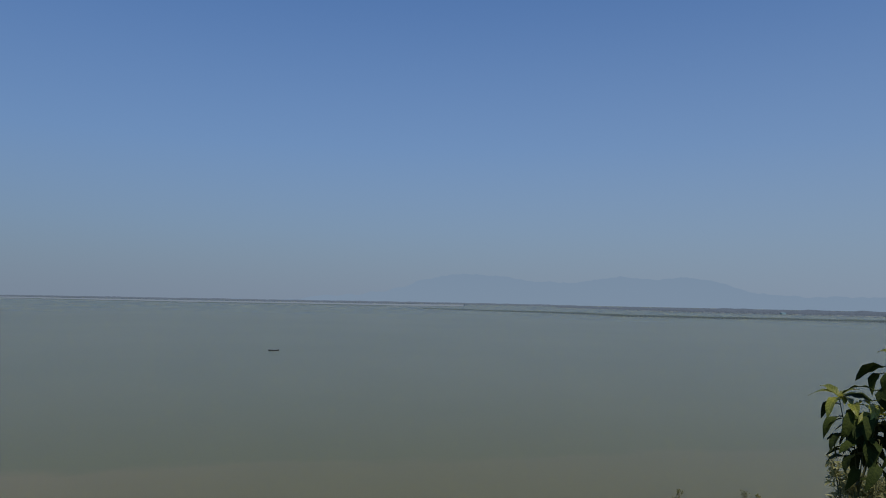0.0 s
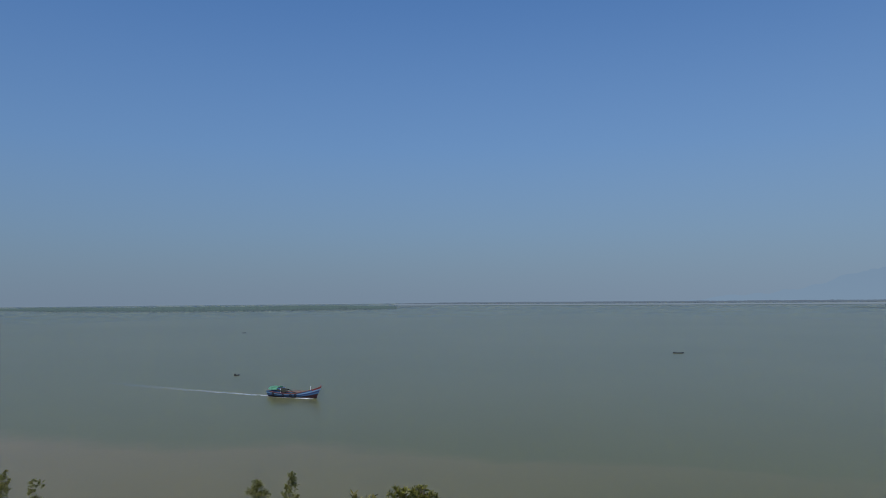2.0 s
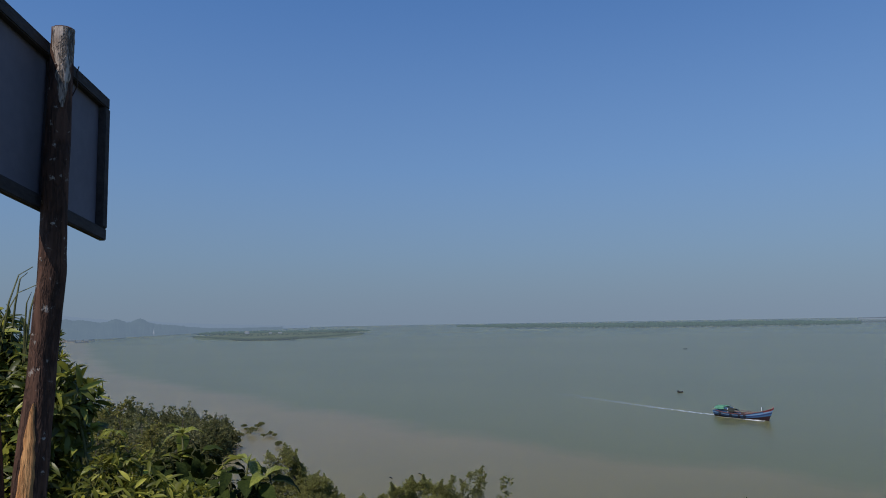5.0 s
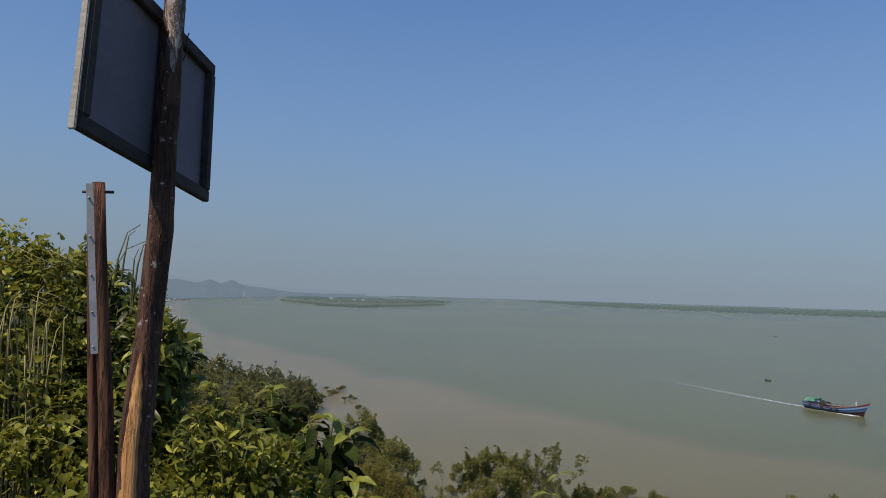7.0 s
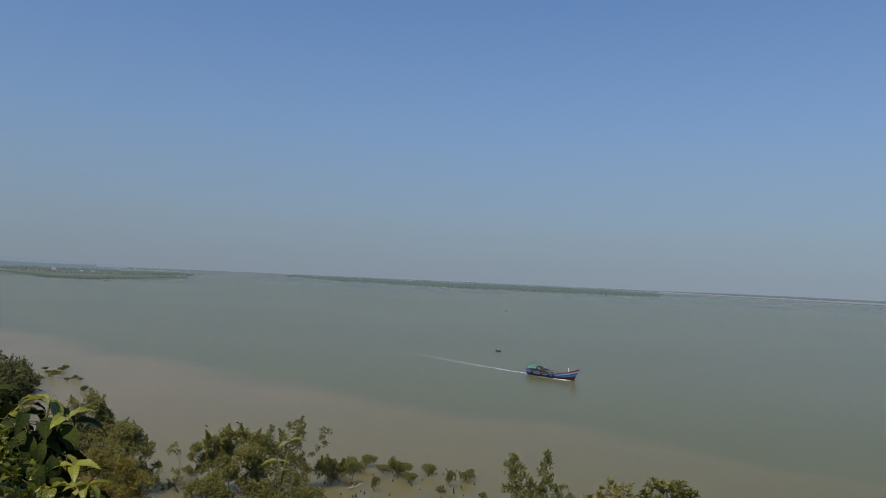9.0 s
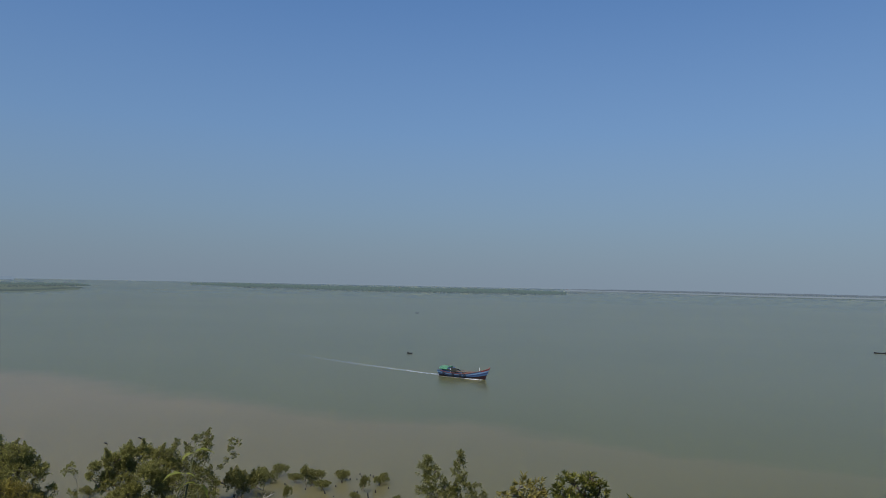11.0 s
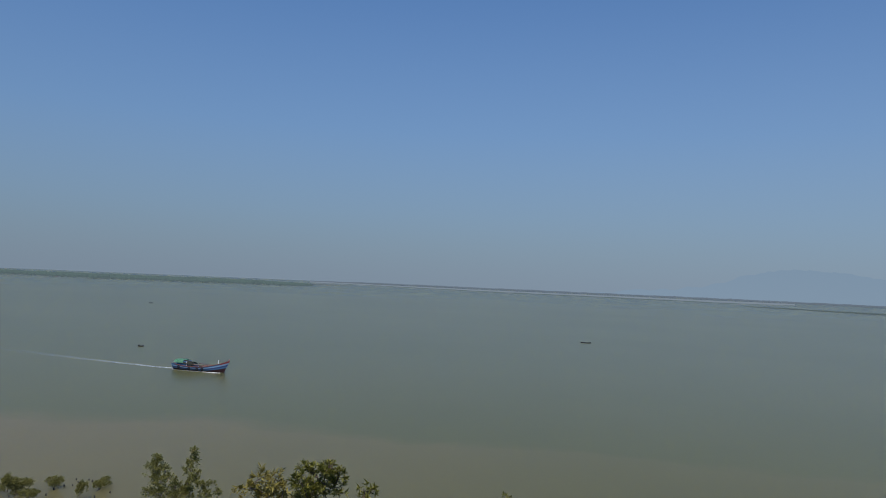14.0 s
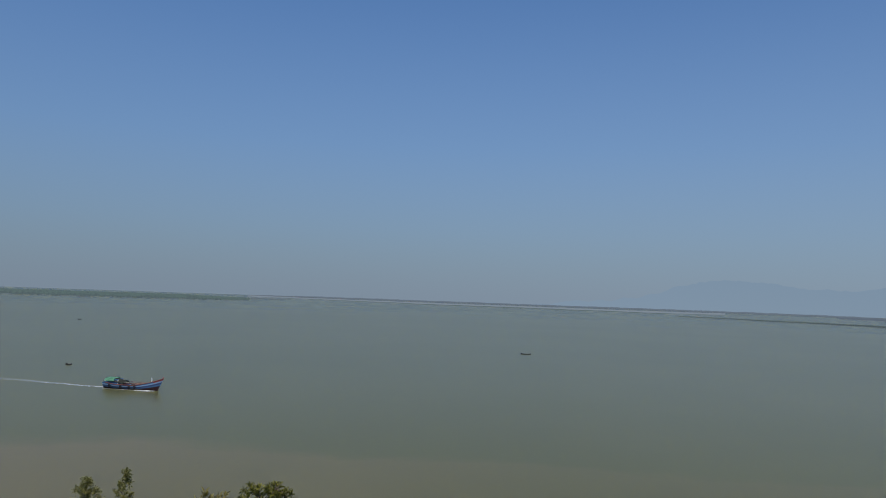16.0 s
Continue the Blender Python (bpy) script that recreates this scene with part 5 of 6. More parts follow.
# ---- shrubs and climbers by the lookout ----
def near_bush(name, bearing, far, rows, label, category, leaf, shape, mat, habit, density, per=9, eye=WEST):
    """Stems to every lobe, and leaves by habit: rosettes at shoot tips, shingled over the skin, or sprays."""
    p = polar(bearing, far)
    base = Vector((p.x, p.y, ground_z(p.x, p.y) - 0.05))
    ob = thing(name, base, label, category)
    lobes = []
    for b, e, d, r in rows:
        c = seen(b, e, d, eye) - base
        lobes.append(((c.x, c.y, c.z), (r, r, r * 0.85)))
    lines = []
    for c, r in lobes:
        foot = Vector((c[0] * 0.4 + rng.normal(0, 0.12), c[1] * 0.4 + rng.normal(0, 0.12), min(-0.1, c[2] - 1.0) if c[2] < 0.4 else -0.1))
        lines.append((bent(foot, c, 0.12), [0.014 * (1 - 0.6 * k / 6) for k in range(7)]))
        for _ in range(5):
            d = Vector(rng.normal(size=3)).normalized() * r[0]
            lines.append((bent(c, Vector(c) + d, 0.1, 3), [0.005, 0.004, 0.003, 0.002]))
    tubes("stem", lines, STEM, ob, 5)
    if habit == "shingled":
        runners = []
        for c, r in lobes:
            for _ in range(3):
                a, tilt = rng.uniform(0, 6.28), rng.uniform(0.5, 1.3)
                run = [Vector(c) + Vector((math.cos(a + 0.5 * k), math.sin(a + 0.5 * k), 0.9 - tilt * 0.4 * k)).normalized() * r[0] * (0.98 + 0.04 * rng.normal()) for k in range(5)]
                runners.append((run, [0.0018, 0.0018, 0.0016, 0.0014, 0.001]))
        tubes("runner", runners, STRAW, ob, 4, "straw-coloured creeping stem")
    if habit == "rosettes":
        grown = rosettes(lobes, density, per)
    elif habit == "shingled":
        grown = shingled(lobes, density)
    else:
        grown = sprays(lobes, density, per, 0.03)[:3]
    put("foliage", leaves_mesh("foliage", *grown, leaf * (0.35 + 0.95 * rng.uniform(0, 1, len(grown[0])) ** 1.5 if habit == "shingled" else rng.uniform(0.55, 1.2, len(grown[0]))), mat, shape), ob)
    return ob


near_bush("shrub", 92.0, 4.6, [(89.9, -3.9, 4.4, 0.1), (89.9, -5.0, 4.5, 0.13), (90.4, -6.1, 4.5, 0.15), (91.2, -5.6, 4.5, 0.22), (91.4, -4.4, 4.6, 0.18), (92.6, -3.9, 4.6, 0.2), (91.6, -7.6, 4.5, 0.18), (92.8, -7.0, 4.6, 0.32), (92.2, -9.2, 4.5, 0.2), (93.4, -2.3, 4.8, 0.16), (94.4, -0.7, 4.9, 0.15), (95.3, -0.9, 4.9, 0.2), (93.4, -4.4, 4.8, 0.27), (94.8, -4.4, 4.9, 0.3), (93.4, -8.5, 4.7, 0.34), (93.2, -10.4, 4.4, 0.24), (95.2, -9, 4.8, 0.34), (93.6, -12.4, 4.4, 0.26)],
          "tall dark shrub with glossy lance leaves behind the posts", "shrub", 0.125, LANCEOLATE, LANCE, "rosettes", 260)
near_bush("climber", 99, 4.7, [(96.8, 0.5, 4.8, 0.2), (98.2, 0.1, 4.8, 0.24), (99.7, -0.3, 4.9, 0.26), (101.5, 0.2, 5.0, 0.3), (97.3, -2.9, 4.7, 0.3), (99.8, -3.8, 4.7, 0.34), (103.5, -1.0, 5.0, 0.4), (107, 0.0, 5.2, 0.5), (111, 0.3, 5.4, 0.5), (115, 0.5, 5.6, 0.5), (120, 0.5, 5.8, 0.6), (96.6, -6.9, 4.5, 0.32), (99.2, -8.6, 4.5, 0.36), (103, -6.5, 4.8, 0.45), (108, -6, 5, 0.55), (114, -6, 5, 0.6), (96.2, -11.6, 4.2, 0.32), (99, -13, 4.2, 0.36), (103, -12.5, 4.4, 0.45), (109, -13, 4.6, 0.55)],
          "sunlit climber smothering a bank, yellow-green leaves", "climber", 0.044, HEART, VINE, "shingled", 5200)
near_bush("climber", 88, 3.8, [(94.6, -16.2, 4.0, 0.26), (92.4, -17.0, 3.8, 0.26), (90.4, -16.2, 3.9, 0.24), (88.6, -15.0, 4.1, 0.25), (86.8, -14.0, 4.3, 0.28), (85.0, -13.6, 4.4, 0.26), (83.6, -14.4, 4.4, 0.25), (89.4, -18.2, 3.6, 0.3), (86.6, -17.6, 3.8, 0.32), (84.0, -17.6, 4.0, 0.32), (81.8, -16.8, 4.2, 0.26), (92, -20.1, 3.4, 0.32), (88, -21.6, 3.4, 0.35), (84, -22.1, 3.6, 0.35), (96, -19.1, 3.6, 0.35), (101, -19.6, 3.8, 0.4), (82.6, -13.4, 4.4, 0.2)],
          "low sprawling climber with heart-shaped leaves below the posts", "climber", 0.052, HEART, VINE_LOW, "shingled", 4600)
near_bush("weed", 86.4, 4.0, [(87.2, -8.2, 4.10, 0.063), (86.2, -8.9, 4.10, 0.072), (85.2, -9.4, 4.10, 0.063), (88.0, -9.6, 4.02, 0.081), (86.8, -10.4, 4.02, 0.108), (85.4, -11.0, 4.02, 0.108), (84.2, -11.2, 4.02, 0.090), (88.2, -11.6, 3.93, 0.108), (86.4, -12.2, 3.93, 0.126), (84.6, -12.6, 3.93, 0.108)],
          "upright weed with pointed yellow-green leaves among climbers", "weed", 0.074, LANCEOLATE, WEED, "rosettes", 330, 7)
near_bush("weed", 97.5, 4.5, [(96.9, 0.8, 4.6, 0.1), (98.4, 0.3, 4.6, 0.12), (100.0, 0.2, 4.7, 0.14), (97.6, -1.8, 4.5, 0.16), (99.2, -3.2, 4.5, 0.18), (97.2, -5.2, 4.4, 0.16), (99.4, -6.8, 4.3, 0.18), (97.6, -9.4, 4.2, 0.16), (101.5, -2.4, 4.6, 0.2), (102.2, -7.0, 4.4, 0.2)],
          "leafy weed grown up through the climber", "weed", 0.075, LANCEOLATE, WEED, "rosettes", 200, 7)
near_bush("shrub", -28.8, 11, [(-27.2, -10.35, 11, 0.05), (-27.45, -10.9, 11, 0.08), (-27.6, -11.5, 11, 0.12), (-28.3, -11.35, 11, 0.14), (-29.1, -11.6, 11, 0.18), (-30.0, -11.9, 11, 0.22), (-31.2, -12.0, 11, 0.26), (-28.2, -12.2, 11, 0.18), (-29.2, -12.9, 11, 0.34), (-30.8, -13.4, 11, 0.4)],
          "feathery bush with narrow dusty leaves", "shrub", 0.085, LANCET, FEATHER, "sprays", 300, 11, EAST)
near_bush("shrub", 93.5, 5.0, [(90.6, -2.9, 4.6, 0.04), (90.9, -2.0, 4.7, 0.03), (91.1, -0.6, 4.8, 0.02), (91.0, -1.3, 4.8, 0.025)], "young shoot at the shrub's edge", "shrub", 0.05, LANCET, VINE, "sprays", 300, 8)


def grass_tuft(bearing, far, rows, label, mat=None, wide=0.0095):
    """Tall blades from one foot; rows of (bearing, rise) for the tips."""
    p = polar(bearing, far)
    base = Vector((p.x, p.y, ground_z(p.x, p.y) - 0.05))
    ob = thing("grass_tuft", base, label, "grass", "tall grasses")
    for b, e in rows:
        tip = seen(b, e, far, WEST) - base
        mid = Vector((tip.x * 0.3 + rng.normal(0, 0.05), tip.y * 0.3 + rng.normal(0, 0.1), tip.z * rng.uniform(0.75, 0.98)))
        vs, fs = [], []
        n = 8
        for i in range(n + 1):
            f = i / n
            c = mid * (2 * f * (1 - f)) + tip * f * f
            nod = max(0.0, f - 0.78)
            c = c + Vector((tip.x * 0.12, tip.y * 0.12 + 0.25, -0.55)) * nod * nod * 2.2
            w = wide * (1 - f) ** 0.6 + 0.0012
            vs += [(c.x - w * 0.2, c.y - w, c.z), (c.x + w * 0.2, c.y + w, c.z + 0.003), (c.x + 0.003, c.y, c.z - 0.004)]
        for i in range(n):
            for q in range(3):
                q2 = (q + 1) % 3
                fs.append((i * 3 + q, i * 3 + q2, i * 3 + 3 + q2, i * 3 + 3 + q))
        put("blade", mesh_of("blade", vs, fs, mat or STEM, True), ob)


grass_tuft(93.6, 4.6, [(92.0, 3.7), (91.6, 2.5), (92.9, 3.3), (91.5, 1.3), (93.4, 1.6), (92.2, 2.9), (91.2, 2.9)], "tall dark grass blades arching above the shrub")
grass_tuft(95.6, 4.7, [(93.2, 4.6), (92.4, 3.9), (92.9, 5.0)], "dark grass blades leaning over the shrub")
grass_tuft(97.8, 4.7, [(97.9, 3.2), (97.6, 2.2), (97.0, 2.6), (98.4, 1.8)], "thin dry grass stalks above the climber")
grass_tuft(100.5, 4.4, [(99.6, -1.0), (100.2, 0.4), (101, 1.2), (98.9, -2.6), (101.8, 0.6), (100.8, -2)], "green grass blades against the climber")
for b, up, count, mat, words in ((98.6, -1.2, 9, STRAW, "dry straw-coloured grass standing in the climber"), (100.4, -0.4, 9, STRAW, "dry grass stalks among climber leaves"), (102.4, 0.2, 10, STEM, "tall green grass at the bank's edge")):
    grass_tuft(b, 4.25, [(b + rng.normal(0, 0.8), up + rng.normal(0, 1.6)) for _ in range(count)], words, mat, 0.006)


# ---- large-leaved plants ----
def broad_leaf(name, mat, curl, width, fold):
    """One leaf, 1 long along +y, arched and folded on its midrib, wavy at the edge."""
    vs, fs = [], []
    n = 9
    for i in range(n + 1):
        f = i / n
        w = width * (math.sin(math.pi * f ** 0.88) ** 0.85) * 0.5 + 0.004
        y = f * (1 - 0.12 * curl * f)
        z = 0.18 * math.sin(f * 1.5) - curl * f * f * 0.55
        for s in (-1, -0.5, 0, 0.5, 1):
            wave = 0.025 * math.sin(f * 17 + s * 2) * abs(s)
            vs.append((s * w, y, z + fold * abs(s) * w + wave))
    for i in range(n):
        for k in range(4):
            fs.append((i * 5 + k, i * 5 + k + 1, i * 5 + 6 + k, i * 5 + 5 + k))
    return mesh_of(name, vs, fs, mat, True)


OLD = [broad_leaf("leaf", BROAD_OLD_SHADED, c, w, f) for c, w, f in ((0.9, 0.42, 0.2), (1.4, 0.39, 0.26), (0.6, 0.44, 0.16), (1.8, 0.41, 0.14))]
YOUNG = [broad_leaf("leaf", BROAD_YOUNG, c, w, f) for c, w, f in ((1.0, 0.38, 0.34), (1.4, 0.4, 0.28), (0.7, 0.35, 0.45))]


def broad_plant(bearing, far, tips, label, size, eye=WEST, stout=1.0):
    """Branching stems that end in rosettes; tips are (bearing, rise, distance, young leaves, hanging leaves)."""
    p = polar(bearing, far)
    base = Vector((p.x, p.y, ground_z(p.x, p.y) - 0.05))
    ob = thing("broad_leaved_plant", base, label, "plant")
    main = None
    for b, e, d, young, old in tips:
        c = seen(b, e, d, eye) - base
        if main is None:
            pts = bent((0, 0, 0), c, 0.08, 8)
            main = pts
            thick = 0.016
        else:
            k = max(2, min(6, int(8 * (c.z - 0.25) / max(0.3, main[8].z))))
            pts = bent(main[k], c, 0.12, 8)
            thick = 0.01
        thick *= stout * size / 0.2
        tubes("stem", [(pts, [thick * (1 - 0.6 * k / 8) for k in range(9)])], STEM, ob, 6)
        for k in range(young):
            yaw, up = 360 * k / young + rng.uniform(-25, 25), rng.uniform(-30, 40)
            m = Matrix.Translation(c + Vector((0, 0, 0.01))) @ pose(0, 0, 0, 0, 0, yaw) @ pose(0, 0, 0, up, rng.uniform(-25, 25), 0) @ Matrix.Scale(size * rng.uniform(0.6, 1.0), 4)
            put("leaf", YOUNG[int(rng.integers(3))], ob, m, "bright young leaf" if k == 0 else "")
        old = int(old * 1.35)
        for k in range(old):
            run = min(0.6, 0.34 / max(0.2, (pts[8] - pts[0]).length))
            f = 0.995 - run * (k + rng.random()) / old
            q = pts[min(8, int(f * 8))].lerp(pts[min(8, int(f * 8) + 1)], f * 8 - int(f * 8))
            yaw, up = 137.5 * k + rng.uniform(-25, 25), rng.uniform(-62, 10)
            stalk = pose(0, 0, 0, 0, 0, yaw) @ Vector((0, size * 0.25, 0))
            tubes("leaf_stalk", [([q, q + stalk * 0.6 + Vector((0, 0, 0.004)), q + stalk], [0.0035, 0.003, 0.002])], STEM, ob, 4)
            m = Matrix.Translation(q + stalk) @ pose(0, 0, 0, 0, 0, yaw) @ pose(0, 0, 0, up, rng.uniform(-25, 25), 0) @ Matrix.Scale(size * rng.uniform(0.75, 1.15), 4)
            put("leaf", OLD[int(rng.integers(4))], ob, m)
    return ob


broad_plant(82.0, 5.3, [(82.76, -7.75, 5.5, 6, 8), (84.2, -9.2, 5.4, 1, 9), (81.5, -9.2, 5.4, 1, 10), (82.8, -9.3, 5.35, 1, 9), (82.4, -10.2, 5.3, 0, 9), (83.6, -8.9, 5.35, 0, 9), (81.9, -8.8, 5.35, 0, 9), (80.6, -10.6, 5.2, 1, 8), (83.6, -11.0, 5.1, 0, 7)], "large-leaved plant with bright young crown leaves", 0.215)
broad_plant(78.9, 5.0, [(78.1, -9.95, 5.15, 6, 6), (77.0, -11.1, 5.1, 3, 6), (79.9, -9.8, 5.15, 1, 8), (79.6, -11.2, 5.1, 0, 9), (78.2, -12.2, 5.05, 0, 9), (77.7, -13.0, 5.0, 0, 9), (79.2, -13.2, 5.0, 0, 9), (80.2, -12.6, 5.0, 1, 8), (79.0, -14.6, 4.9, 0, 8), (78.0, -14.2, 4.9, 0, 7)], "large-leaved plant with dark hanging leaves over the slope", 0.225)
broad_plant(76.6, 4.8, [(76.3, -14.3, 4.9, 6, 6), (75.4, -15.6, 4.8, 6, 5), (77.6, -15.6, 4.8, 6, 5), (76.5, -16.5, 4.8, 5, 5), (78.4, -16.4, 4.8, 7, 5), (79.6, -15.8, 4.7, 7, 4), (80.4, -16.8, 4.6, 6, 4), (77.2, -17.4, 4.6, 6, 4)], "low large-leaved plant at the slope's edge", 0.18)
broad_plant(86.2, 4.0, [(87.2, -7.3, 4.1, 8, 4), (86.2, -9.3, 4.05, 4, 5), (88.3, -9.6, 4.05, 3, 4)], "young large-leaved plant among climbers", 0.09)
broad_plant(62.3, 2.1, [(62.25, -12.8, 2.06, 2, 0), (62.8, -14.2, 2.05, 2, 0), (61.9, -15.0, 2.05, 2, 0)], "slender sapling with a few yellow-green leaves", 0.062, Vector((0.05, -0.02, 26.0)))
broad_plant(-32.6, 3.8, [(-27.7, -6.3, 4.0, 7, 4), (-28.5, -6.7, 3.95, 2, 8), (-28.6, -7.5, 3.9, 0, 6), (-29.6, -7.2, 3.9, 3, 7), (-29.5, -6.6, 3.9, 2, 6), (-30.4, -6.9, 3.9, 2, 7), (-30.0, -8.7, 3.85, 0, 4), (-30.5, -4.4, 3.9, 0, 6), (-30.9, -3.3, 3.9, 1, 6)], "large-leaved plant with dark leaves and bright tips", 0.14, EAST, 0.5)


# ---- sign board and posts ----
POST_BARK = mottled("peeling_red_brown_bark", (0.034, 0.02, 0.015), (0.17, 0.088, 0.058), 9, 0.85, 0.15, relief=1.0, stretch=(1, 1, 0.22), fine=40)
def add_lichen(m, amount=0.6):
    """Pale flecks of lichen and bare spots over a bark."""
    n, l = m.node_tree.nodes, m.node_tree.links
    b = n["Principled BSDF"]
    old = b.inputs["Base Color"].links[0].from_socket
    tc = n.new("ShaderNodeTexCoord")
    t = noise_tex(n, l, 24, 5, tc.outputs["Object"], 0.7)
    l.new(mix_colour(n, l, ramp(n, l, t.outputs[0], [(amount, (0, 0, 0)), (amount + 0.06, (0.8, 0.8, 0.8))]).outputs[0], old, (0.42, 0.38, 0.33)), b.inputs["Base Color"])


def add_cracks(m, scale=30, stretch=0.1, depth=0.85):
    """Dark splits that run along the grain."""
    n, l = m.node_tree.nodes, m.node_tree.links
    b = n["Principled BSDF"]
    old = b.inputs["Base Color"].links[0].from_socket
    tc, mp = n.new("ShaderNodeTexCoord"), n.new("ShaderNodeMapping")
    mp.inputs["Scale"].default_value = (1, 1, stretch)
    l.new(tc.outputs["Object"], mp.inputs[0])
    t = noise_tex(n, l, scale, 4, mp.outputs[0], 0.65)
    r = ramp(n, l, t.outputs[0], [(0.42, (0, 0, 0)), (0.485, (depth, depth, depth)), (0.55, (0, 0, 0))])
    l.new(mix_colour(n, l, r.outputs[0], old, tuple(0.012 for _ in range(3))), b.inputs["Base Color"])
    k = n.new("ShaderNodeBump")
    k.inputs["Strength"].default_value, k.inputs["Distance"].default_value, k.invert = 0.7, 0.012, True
    l.new(r.outputs[0], k.inputs["Height"])
    l.new(b.inputs["Normal"].links[0].from_socket, k.inputs["Normal"])
    l.new(k.outputs[0], b.inputs["Normal"])


add_cracks(POST_BARK, 26, 0.16, 0.5)
add_lichen(POST_BARK, 0.61)
BARE_WOOD = mottled("split_orange_wood", (0.38, 0.15, 0.05), (0.86, 0.47, 0.19), 34, 0.7, 0.2, relief=0.5, stretch=(1, 1, 0.08))
# pole-top wood, brightened in its colour to read as sunlit
PALE_SUNLIT_WOOD = mottled("weathered_sunlit_pole_wood", (0.22, 0.16, 0.12), (0.66, 0.56, 0.47), 26, 0.8, 0.15, relief=0.7, stretch=(1, 1, 0.3), fine=50)
# paler than the frame battens: the edge's sunlight is put into this colour
SUNLIT_BATTEN = mottled("sunlit_weathered_batten", (0.26, 0.23, 0.185), (0.52, 0.47, 0.39), 14, 0.85, 0.15, relief=0.12, stretch=(1, 1, 4))
DARK_BATTEN = mottled("dark_batten", (0.036, 0.031, 0.03), (0.085, 0.073, 0.068), 10, 0.85, 0.15, relief=0.4, stretch=(0.3, 1, 1))
BOARD_BACK = mottled("grey_sheet_back", (0.135, 0.126, 0.15), (0.185, 0.175, 0.2), 3, 0.7, 0.25, relief=0.08)
GALVANISED = mottled("galvanised_strip", (0.27, 0.275, 0.28), (0.42, 0.425, 0.43), 15, 0.6, 0.4, 0.3, 0.1)
RED_TIMBER = mottled("red_brown_timber", (0.07, 0.03, 0.018), (0.22, 0.1, 0.055), 10, 0.8, 0.2, relief=0.5, stretch=(1, 1, 0.12))
add_cracks(RED_TIMBER, 40, 0.07, 0.7)
add_cracks(BARE_WOOD, 55, 0.05, 0.35)
add_cracks(PALE_SUNLIT_WOOD, 40, 0.2, 0.75)
IRON = mottled("rusty_iron", (0.03, 0.022, 0.02), (0.08, 0.05, 0.04), 30, 0.7, 0.3, 0.4)

sign = thing("sign_board", (-2.941, -0.161, 26.445), "grey sheet sign board in a batten frame, seen from behind", "sign")
sign.matrix_basis = Matrix.Translation((-2.941, -0.161, 26.445)) @ pose(0, 0, 0, 0, 0, math.degrees(math.atan2(0.441, -0.969))) @ pose(0, 0, 0, 0, 5.6, 0)
SW, SH = 1.035, 0.616
part("panel", box_bm(SW - 0.02, 0.008, SH - 0.02, (0, 0.016, SH / 2)), BOARD_BACK, sign)
part("frame_rail", box_bm(SW, 0.03, 0.05, (0, -0.002, 0.025), 0.004), DARK_BATTEN, sign)
part("frame_rail", box_bm(SW, 0.03, 0.05, (0, -0.002, SH - 0.025), 0.004), DARK_BATTEN, sign)
for x, mat in ((-SW / 2 + 0.0245, DARK_BATTEN), (SW / 2 - 0.0245, DARK_BATTEN)):
    part("frame_stile", box_bm(0.048, 0.034, SH - 0.1005, (x, -0.003, SH / 2), 0.004), mat, sign)
part("frame_stile", box_bm(0.045, 0.026, SH - 0.1005, (0.02, 0.0, SH / 2), 0.004), DARK_BATTEN, sign)
part("edge_batten", box_bm(0.012, 0.024, SH + 0.01, (-SW / 2 - 0.007, 0.004, SH / 2), 0.003), SUNLIT_BATTEN, sign, "grey edge batten, coloured paler as if sunlit")

# the hand-made frame is out of square: its far stile leans in, its near edge stands a little proud
for piece in sign.children:
    for v in piece.data.vertices:
        k = v.co.z / SH
        u = (v.co.x + SW / 2) / SW
        v.co.x += (0.016 - 0.006 * k) * (1 - u) + u * (0.006 - 0.058 * k)

PD = 2.9
POST_X = 0.007 - PD
post = thing("sign_post", (POST_X, -0.144, 24.0), "rough pole with peeling red-brown bark and split orange wood", "post")
POST_TOP = 26.02 + PD * 0.3735
pz = [23.5 + (POST_TOP - 23.5) * i / 130 for i in range(131)]


def post_axis(z):
    """Where the bent pole's middle runs."""
    rise = (z - 26.02) / PD
    return (POST_X + 0.006 * math.sin(z * 3.1), -0.054 - PD * float(np.interp(rise, (-0.8, -0.264, -0.209, -0.082, 0.07, 0.18, 0.362), (0.052, 0.0375, 0.0385, 0.0305, 0.0205, 0.0202, 0.0169))))


def post_radius(z):
    return PD * float(np.interp((z - 26.02) / PD, (-0.8, -0.26, -0.15, -0.04, 0.18, 0.34), (0.0212, 0.0198, 0.0178, 0.0152, 0.0147, 0.013)))


vs, fs = [], []
sides = 36
for z in pz:
    ax, ay = post_axis(z)
    for k in range(sides):
        a = 2 * math.pi * k / sides
        r = post_radius(z) * (1 + 0.09 * noise.noise((math.cos(a) * 1.2, math.sin(a) * 1.2, z * 4)) + 0.06 * noise.noise((math.cos(a) * 4, math.sin(a) * 4, z * 7)) + 0.06 * abs(noise.noise((math.cos(a) * 9, math.sin(a) * 9, z * 11))))
        vs.append((ax - POST_X + r * math.cos(a), ay + 0.144 + r * math.sin(a), z - 24.0))
for i in range(len(pz) - 1):
    for k in range(sides):
        k2 = (k + 1) % sides
        fs.append((i * sides + k, i * sides + k2, i * sides + sides + k2, i * sides + sides + k))
fs.append(tuple(len(vs) - sides + k for k in range(sides)))
put("pole", mesh_of("pole", vs, fs, POST_BARK, True), post)


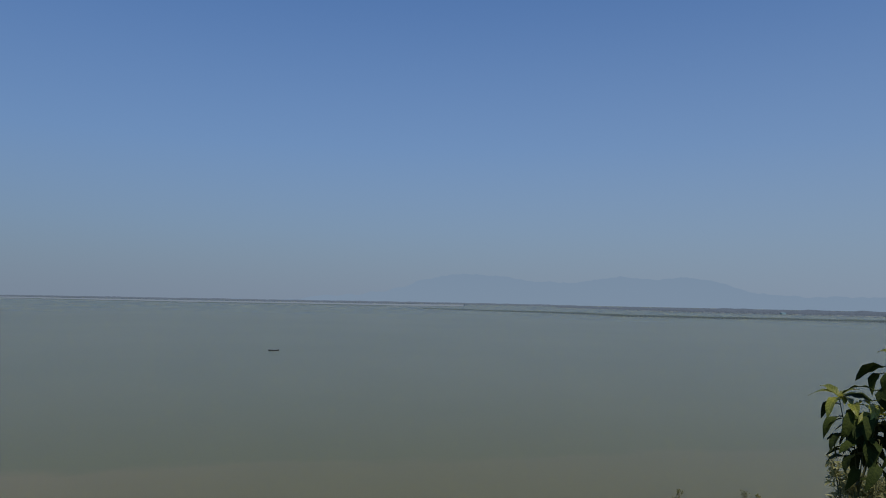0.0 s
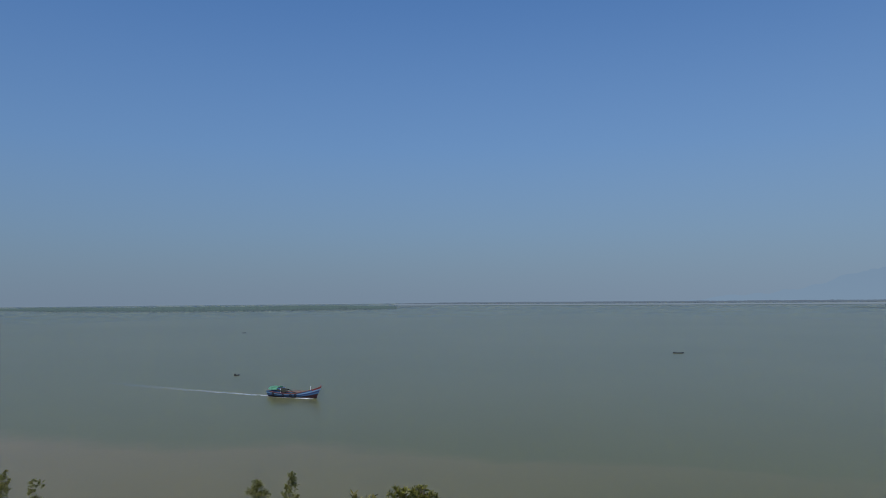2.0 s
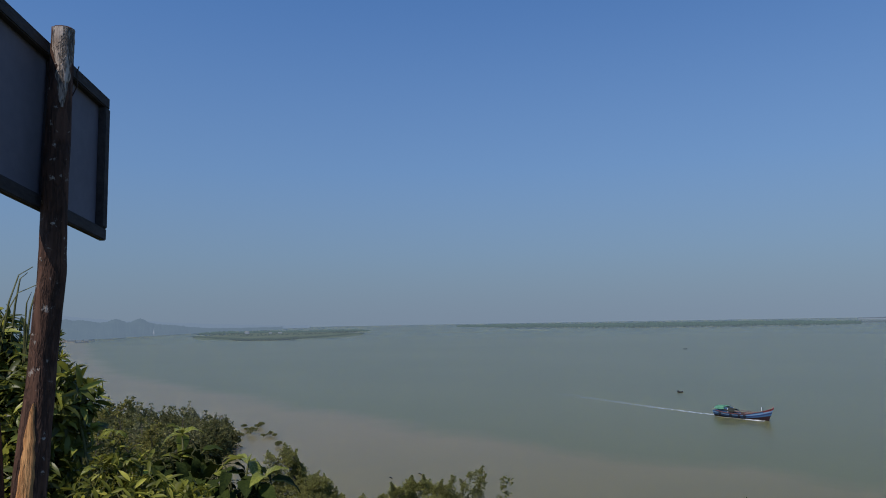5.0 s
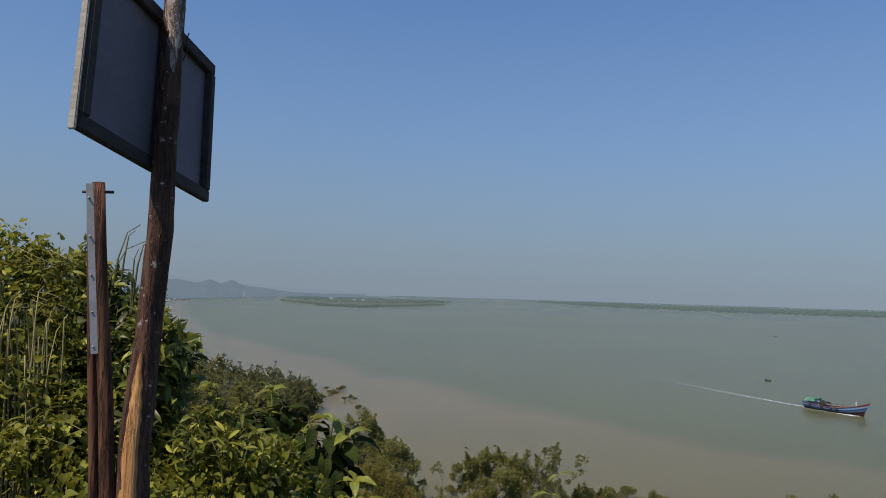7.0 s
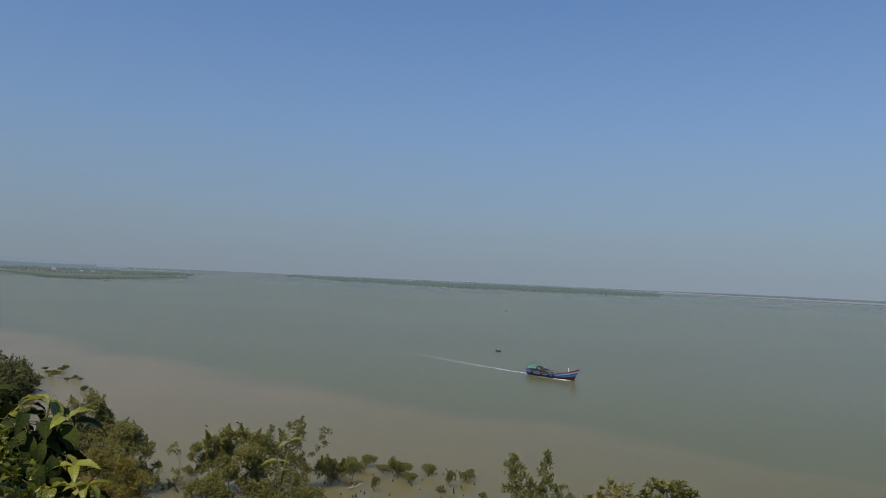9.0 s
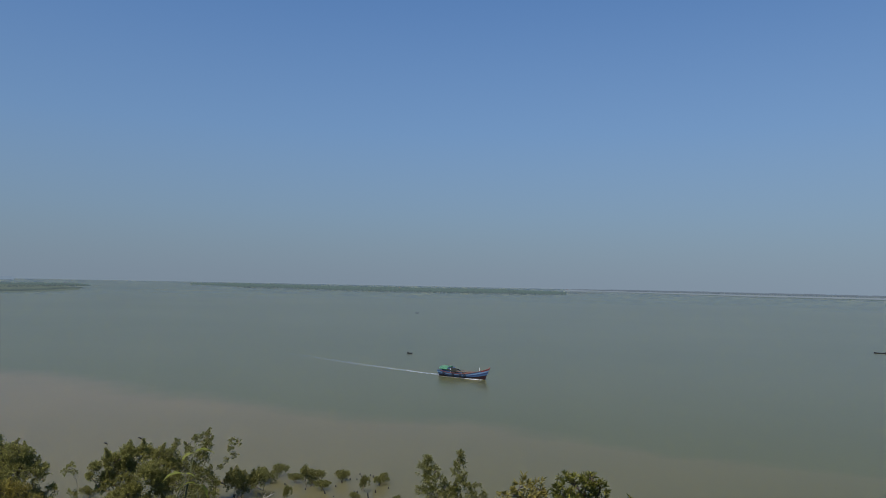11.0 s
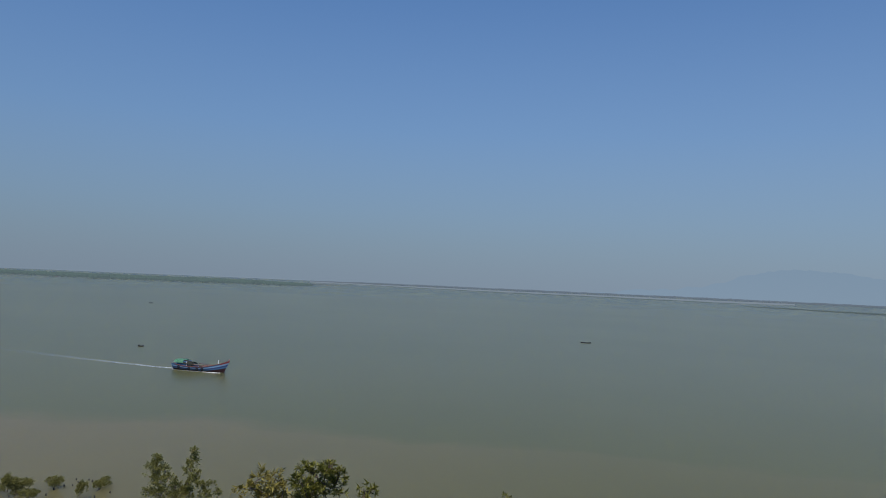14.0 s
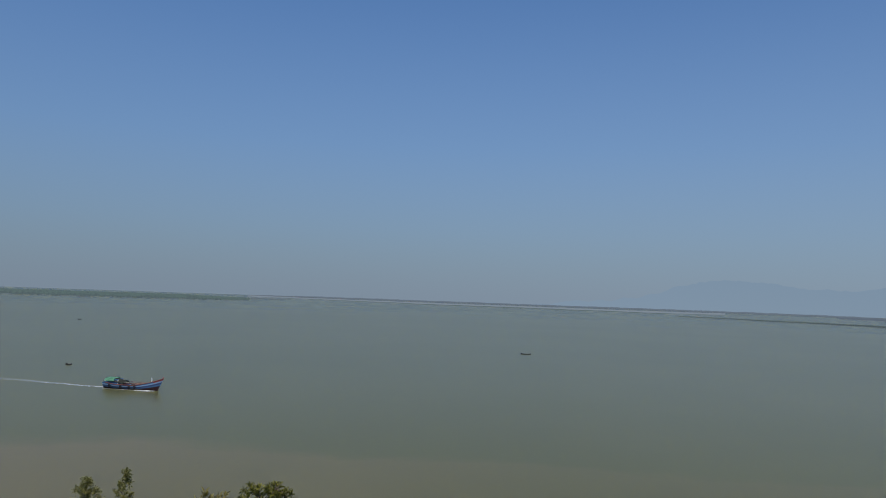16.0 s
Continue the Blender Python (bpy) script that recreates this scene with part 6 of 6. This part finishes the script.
def bare_patch(z0, z1, a0, a1, label, mat=None, crown=False):
    """A strip where the bark has come away, a little proud of the pole's core."""
    vs, fs = [], []
    n, m = 22, 8
    for i in range(n + 1):
        z = z0 + (z1 - z0) * i / n
        ax, ay = post_axis(z)
        t = (i / n) ** 0.75 if crown else math.sin(math.pi * min(1, max(0.0, i / n)) ** 0.8) ** 0.5
        mid = (a0 + a1) / 2 + 9 * noise.noise((z * 5, 1, 0))
        half = (a1 - a0) / 2 * max(0.08, t) * (1 + 0.3 * noise.noise((z * 9, 4, 0)) + 0.4 * noise.noise((z * 31, 8, 0)))
        for k in range(m + 1):
            a = radians(mid - half + 2 * half * k / m)
            edge = 1.0 - abs(2 * k / m - 1) ** 4
            r = post_radius(z) * (1.05 + 0.09 * noise.noise((math.cos(a) * 1.2, math.sin(a) * 1.2, z * 4))) + 0.004 * edge
            vs.append((ax - POST_X + r * math.cos(a), ay + 0.144 + r * math.sin(a), z - 24.0))
    for i in range(n):
        for k in range(m):
            o = i * (m + 1) + k
            fs.append((o, o + 1, o + m + 2, o + m + 1))
    put("bare_wood", mesh_of("bare_wood", vs, fs, mat or BARE_WOOD, True), post, label=label)


bare_patch(25.12, 25.78, -40, 16, "split orange wood where bark is gone")
bare_patch(24.86, 25.3, -70, -8, "")
# last strip takes the sunlit wedge's shape, its brightness painted into the wood
bare_patch(POST_TOP - 0.3, POST_TOP - 0.005, -60, 85, "weathered wood at the pole's top, painted pale as a sunlit wedge", PALE_SUNLIT_WOOD, True)
tubes("twig_stub", [([(-0.0, 0.04, 2.1), (0.01, 0.062, 2.17), (0.0, 0.07, 2.2)], [0.008, 0.006, 0.002])], BARK, post, 5)
tubes("wire", [([(0.0, 0.075, 2.86), (0.01, 0.092, 2.9), (0.0, 0.088, 2.95), (0.01, 0.095, 2.97)], [0.002] * 4)], IRON, post, 4)

SHORT_FOOT = Vector((POST_X, -0.244, 24.0))
short = thing("short_post", SHORT_FOOT, "paired red-brown timbers with a galvanised strip and bolt", "post")


def spot(b, e):
    return seen(b, e, PD, WEST) - SHORT_FOOT


def timber(name, pts, radius, mat, squash=1.0):
    tv2, tf2 = tube_arrays(pts, radius, 10)
    put(name, mesh_of(name, tv2, tf2, mat, True), short)


timber("timber", [spot(92.9, -38), spot(93.75, -14.7), spot(94.2, -8), spot(94.75, -2), spot(95.15, 3), spot(95.43, 7.1)], [0.031, 0.028, 0.026, 0.024, 0.023, 0.022], RED_TIMBER)
timber("timber", [spot(94.0, -38) + Vector((-0.03, 0, 0)), spot(94.75, -13) + Vector((-0.03, 0, 0)), spot(95.3, -5) + Vector((-0.03, 0, 0)), spot(95.95, 6.7) + Vector((-0.03, 0, 0))], [0.02, 0.018, 0.016, 0.015], RED_TIMBER)
a, b2 = spot(95.13, -4.9), spot(96.05, 6.95)
turn = Matrix.Rotation(-math.atan2(b2.y - a.y, b2.z - a.z), 4, "X")
bm = box_bm(0.004, 0.025, (b2 - a).length, (a + b2) / 2 + Vector((0.012, 0.004, 0)), 0.001, turn)
strip = part("metal_strip", bm, GALVANISED, short, "pale galvanised metal strip")
for e in (-4.4, -2.0, 0.6, 3.3, 6.0):
    q = a.lerp(b2, (e + 4.9) / 11.9) + Vector((0.015, 0, 0))
    tv2, tf2 = tube_arrays([q + Vector((-0.002, 0, 0)), q + Vector((0.004, 0, 0))], [0.0045, 0.003], 8)
    put("nail", mesh_of("nail", tv2, tf2, GALVANISED, True), strip)
tubes("bolt", [([spot(96.45, 6.35) + Vector((0.0, 0, 0)), spot(94.4, 6.5)], [0.005, 0.006])], IRON, short, 6)
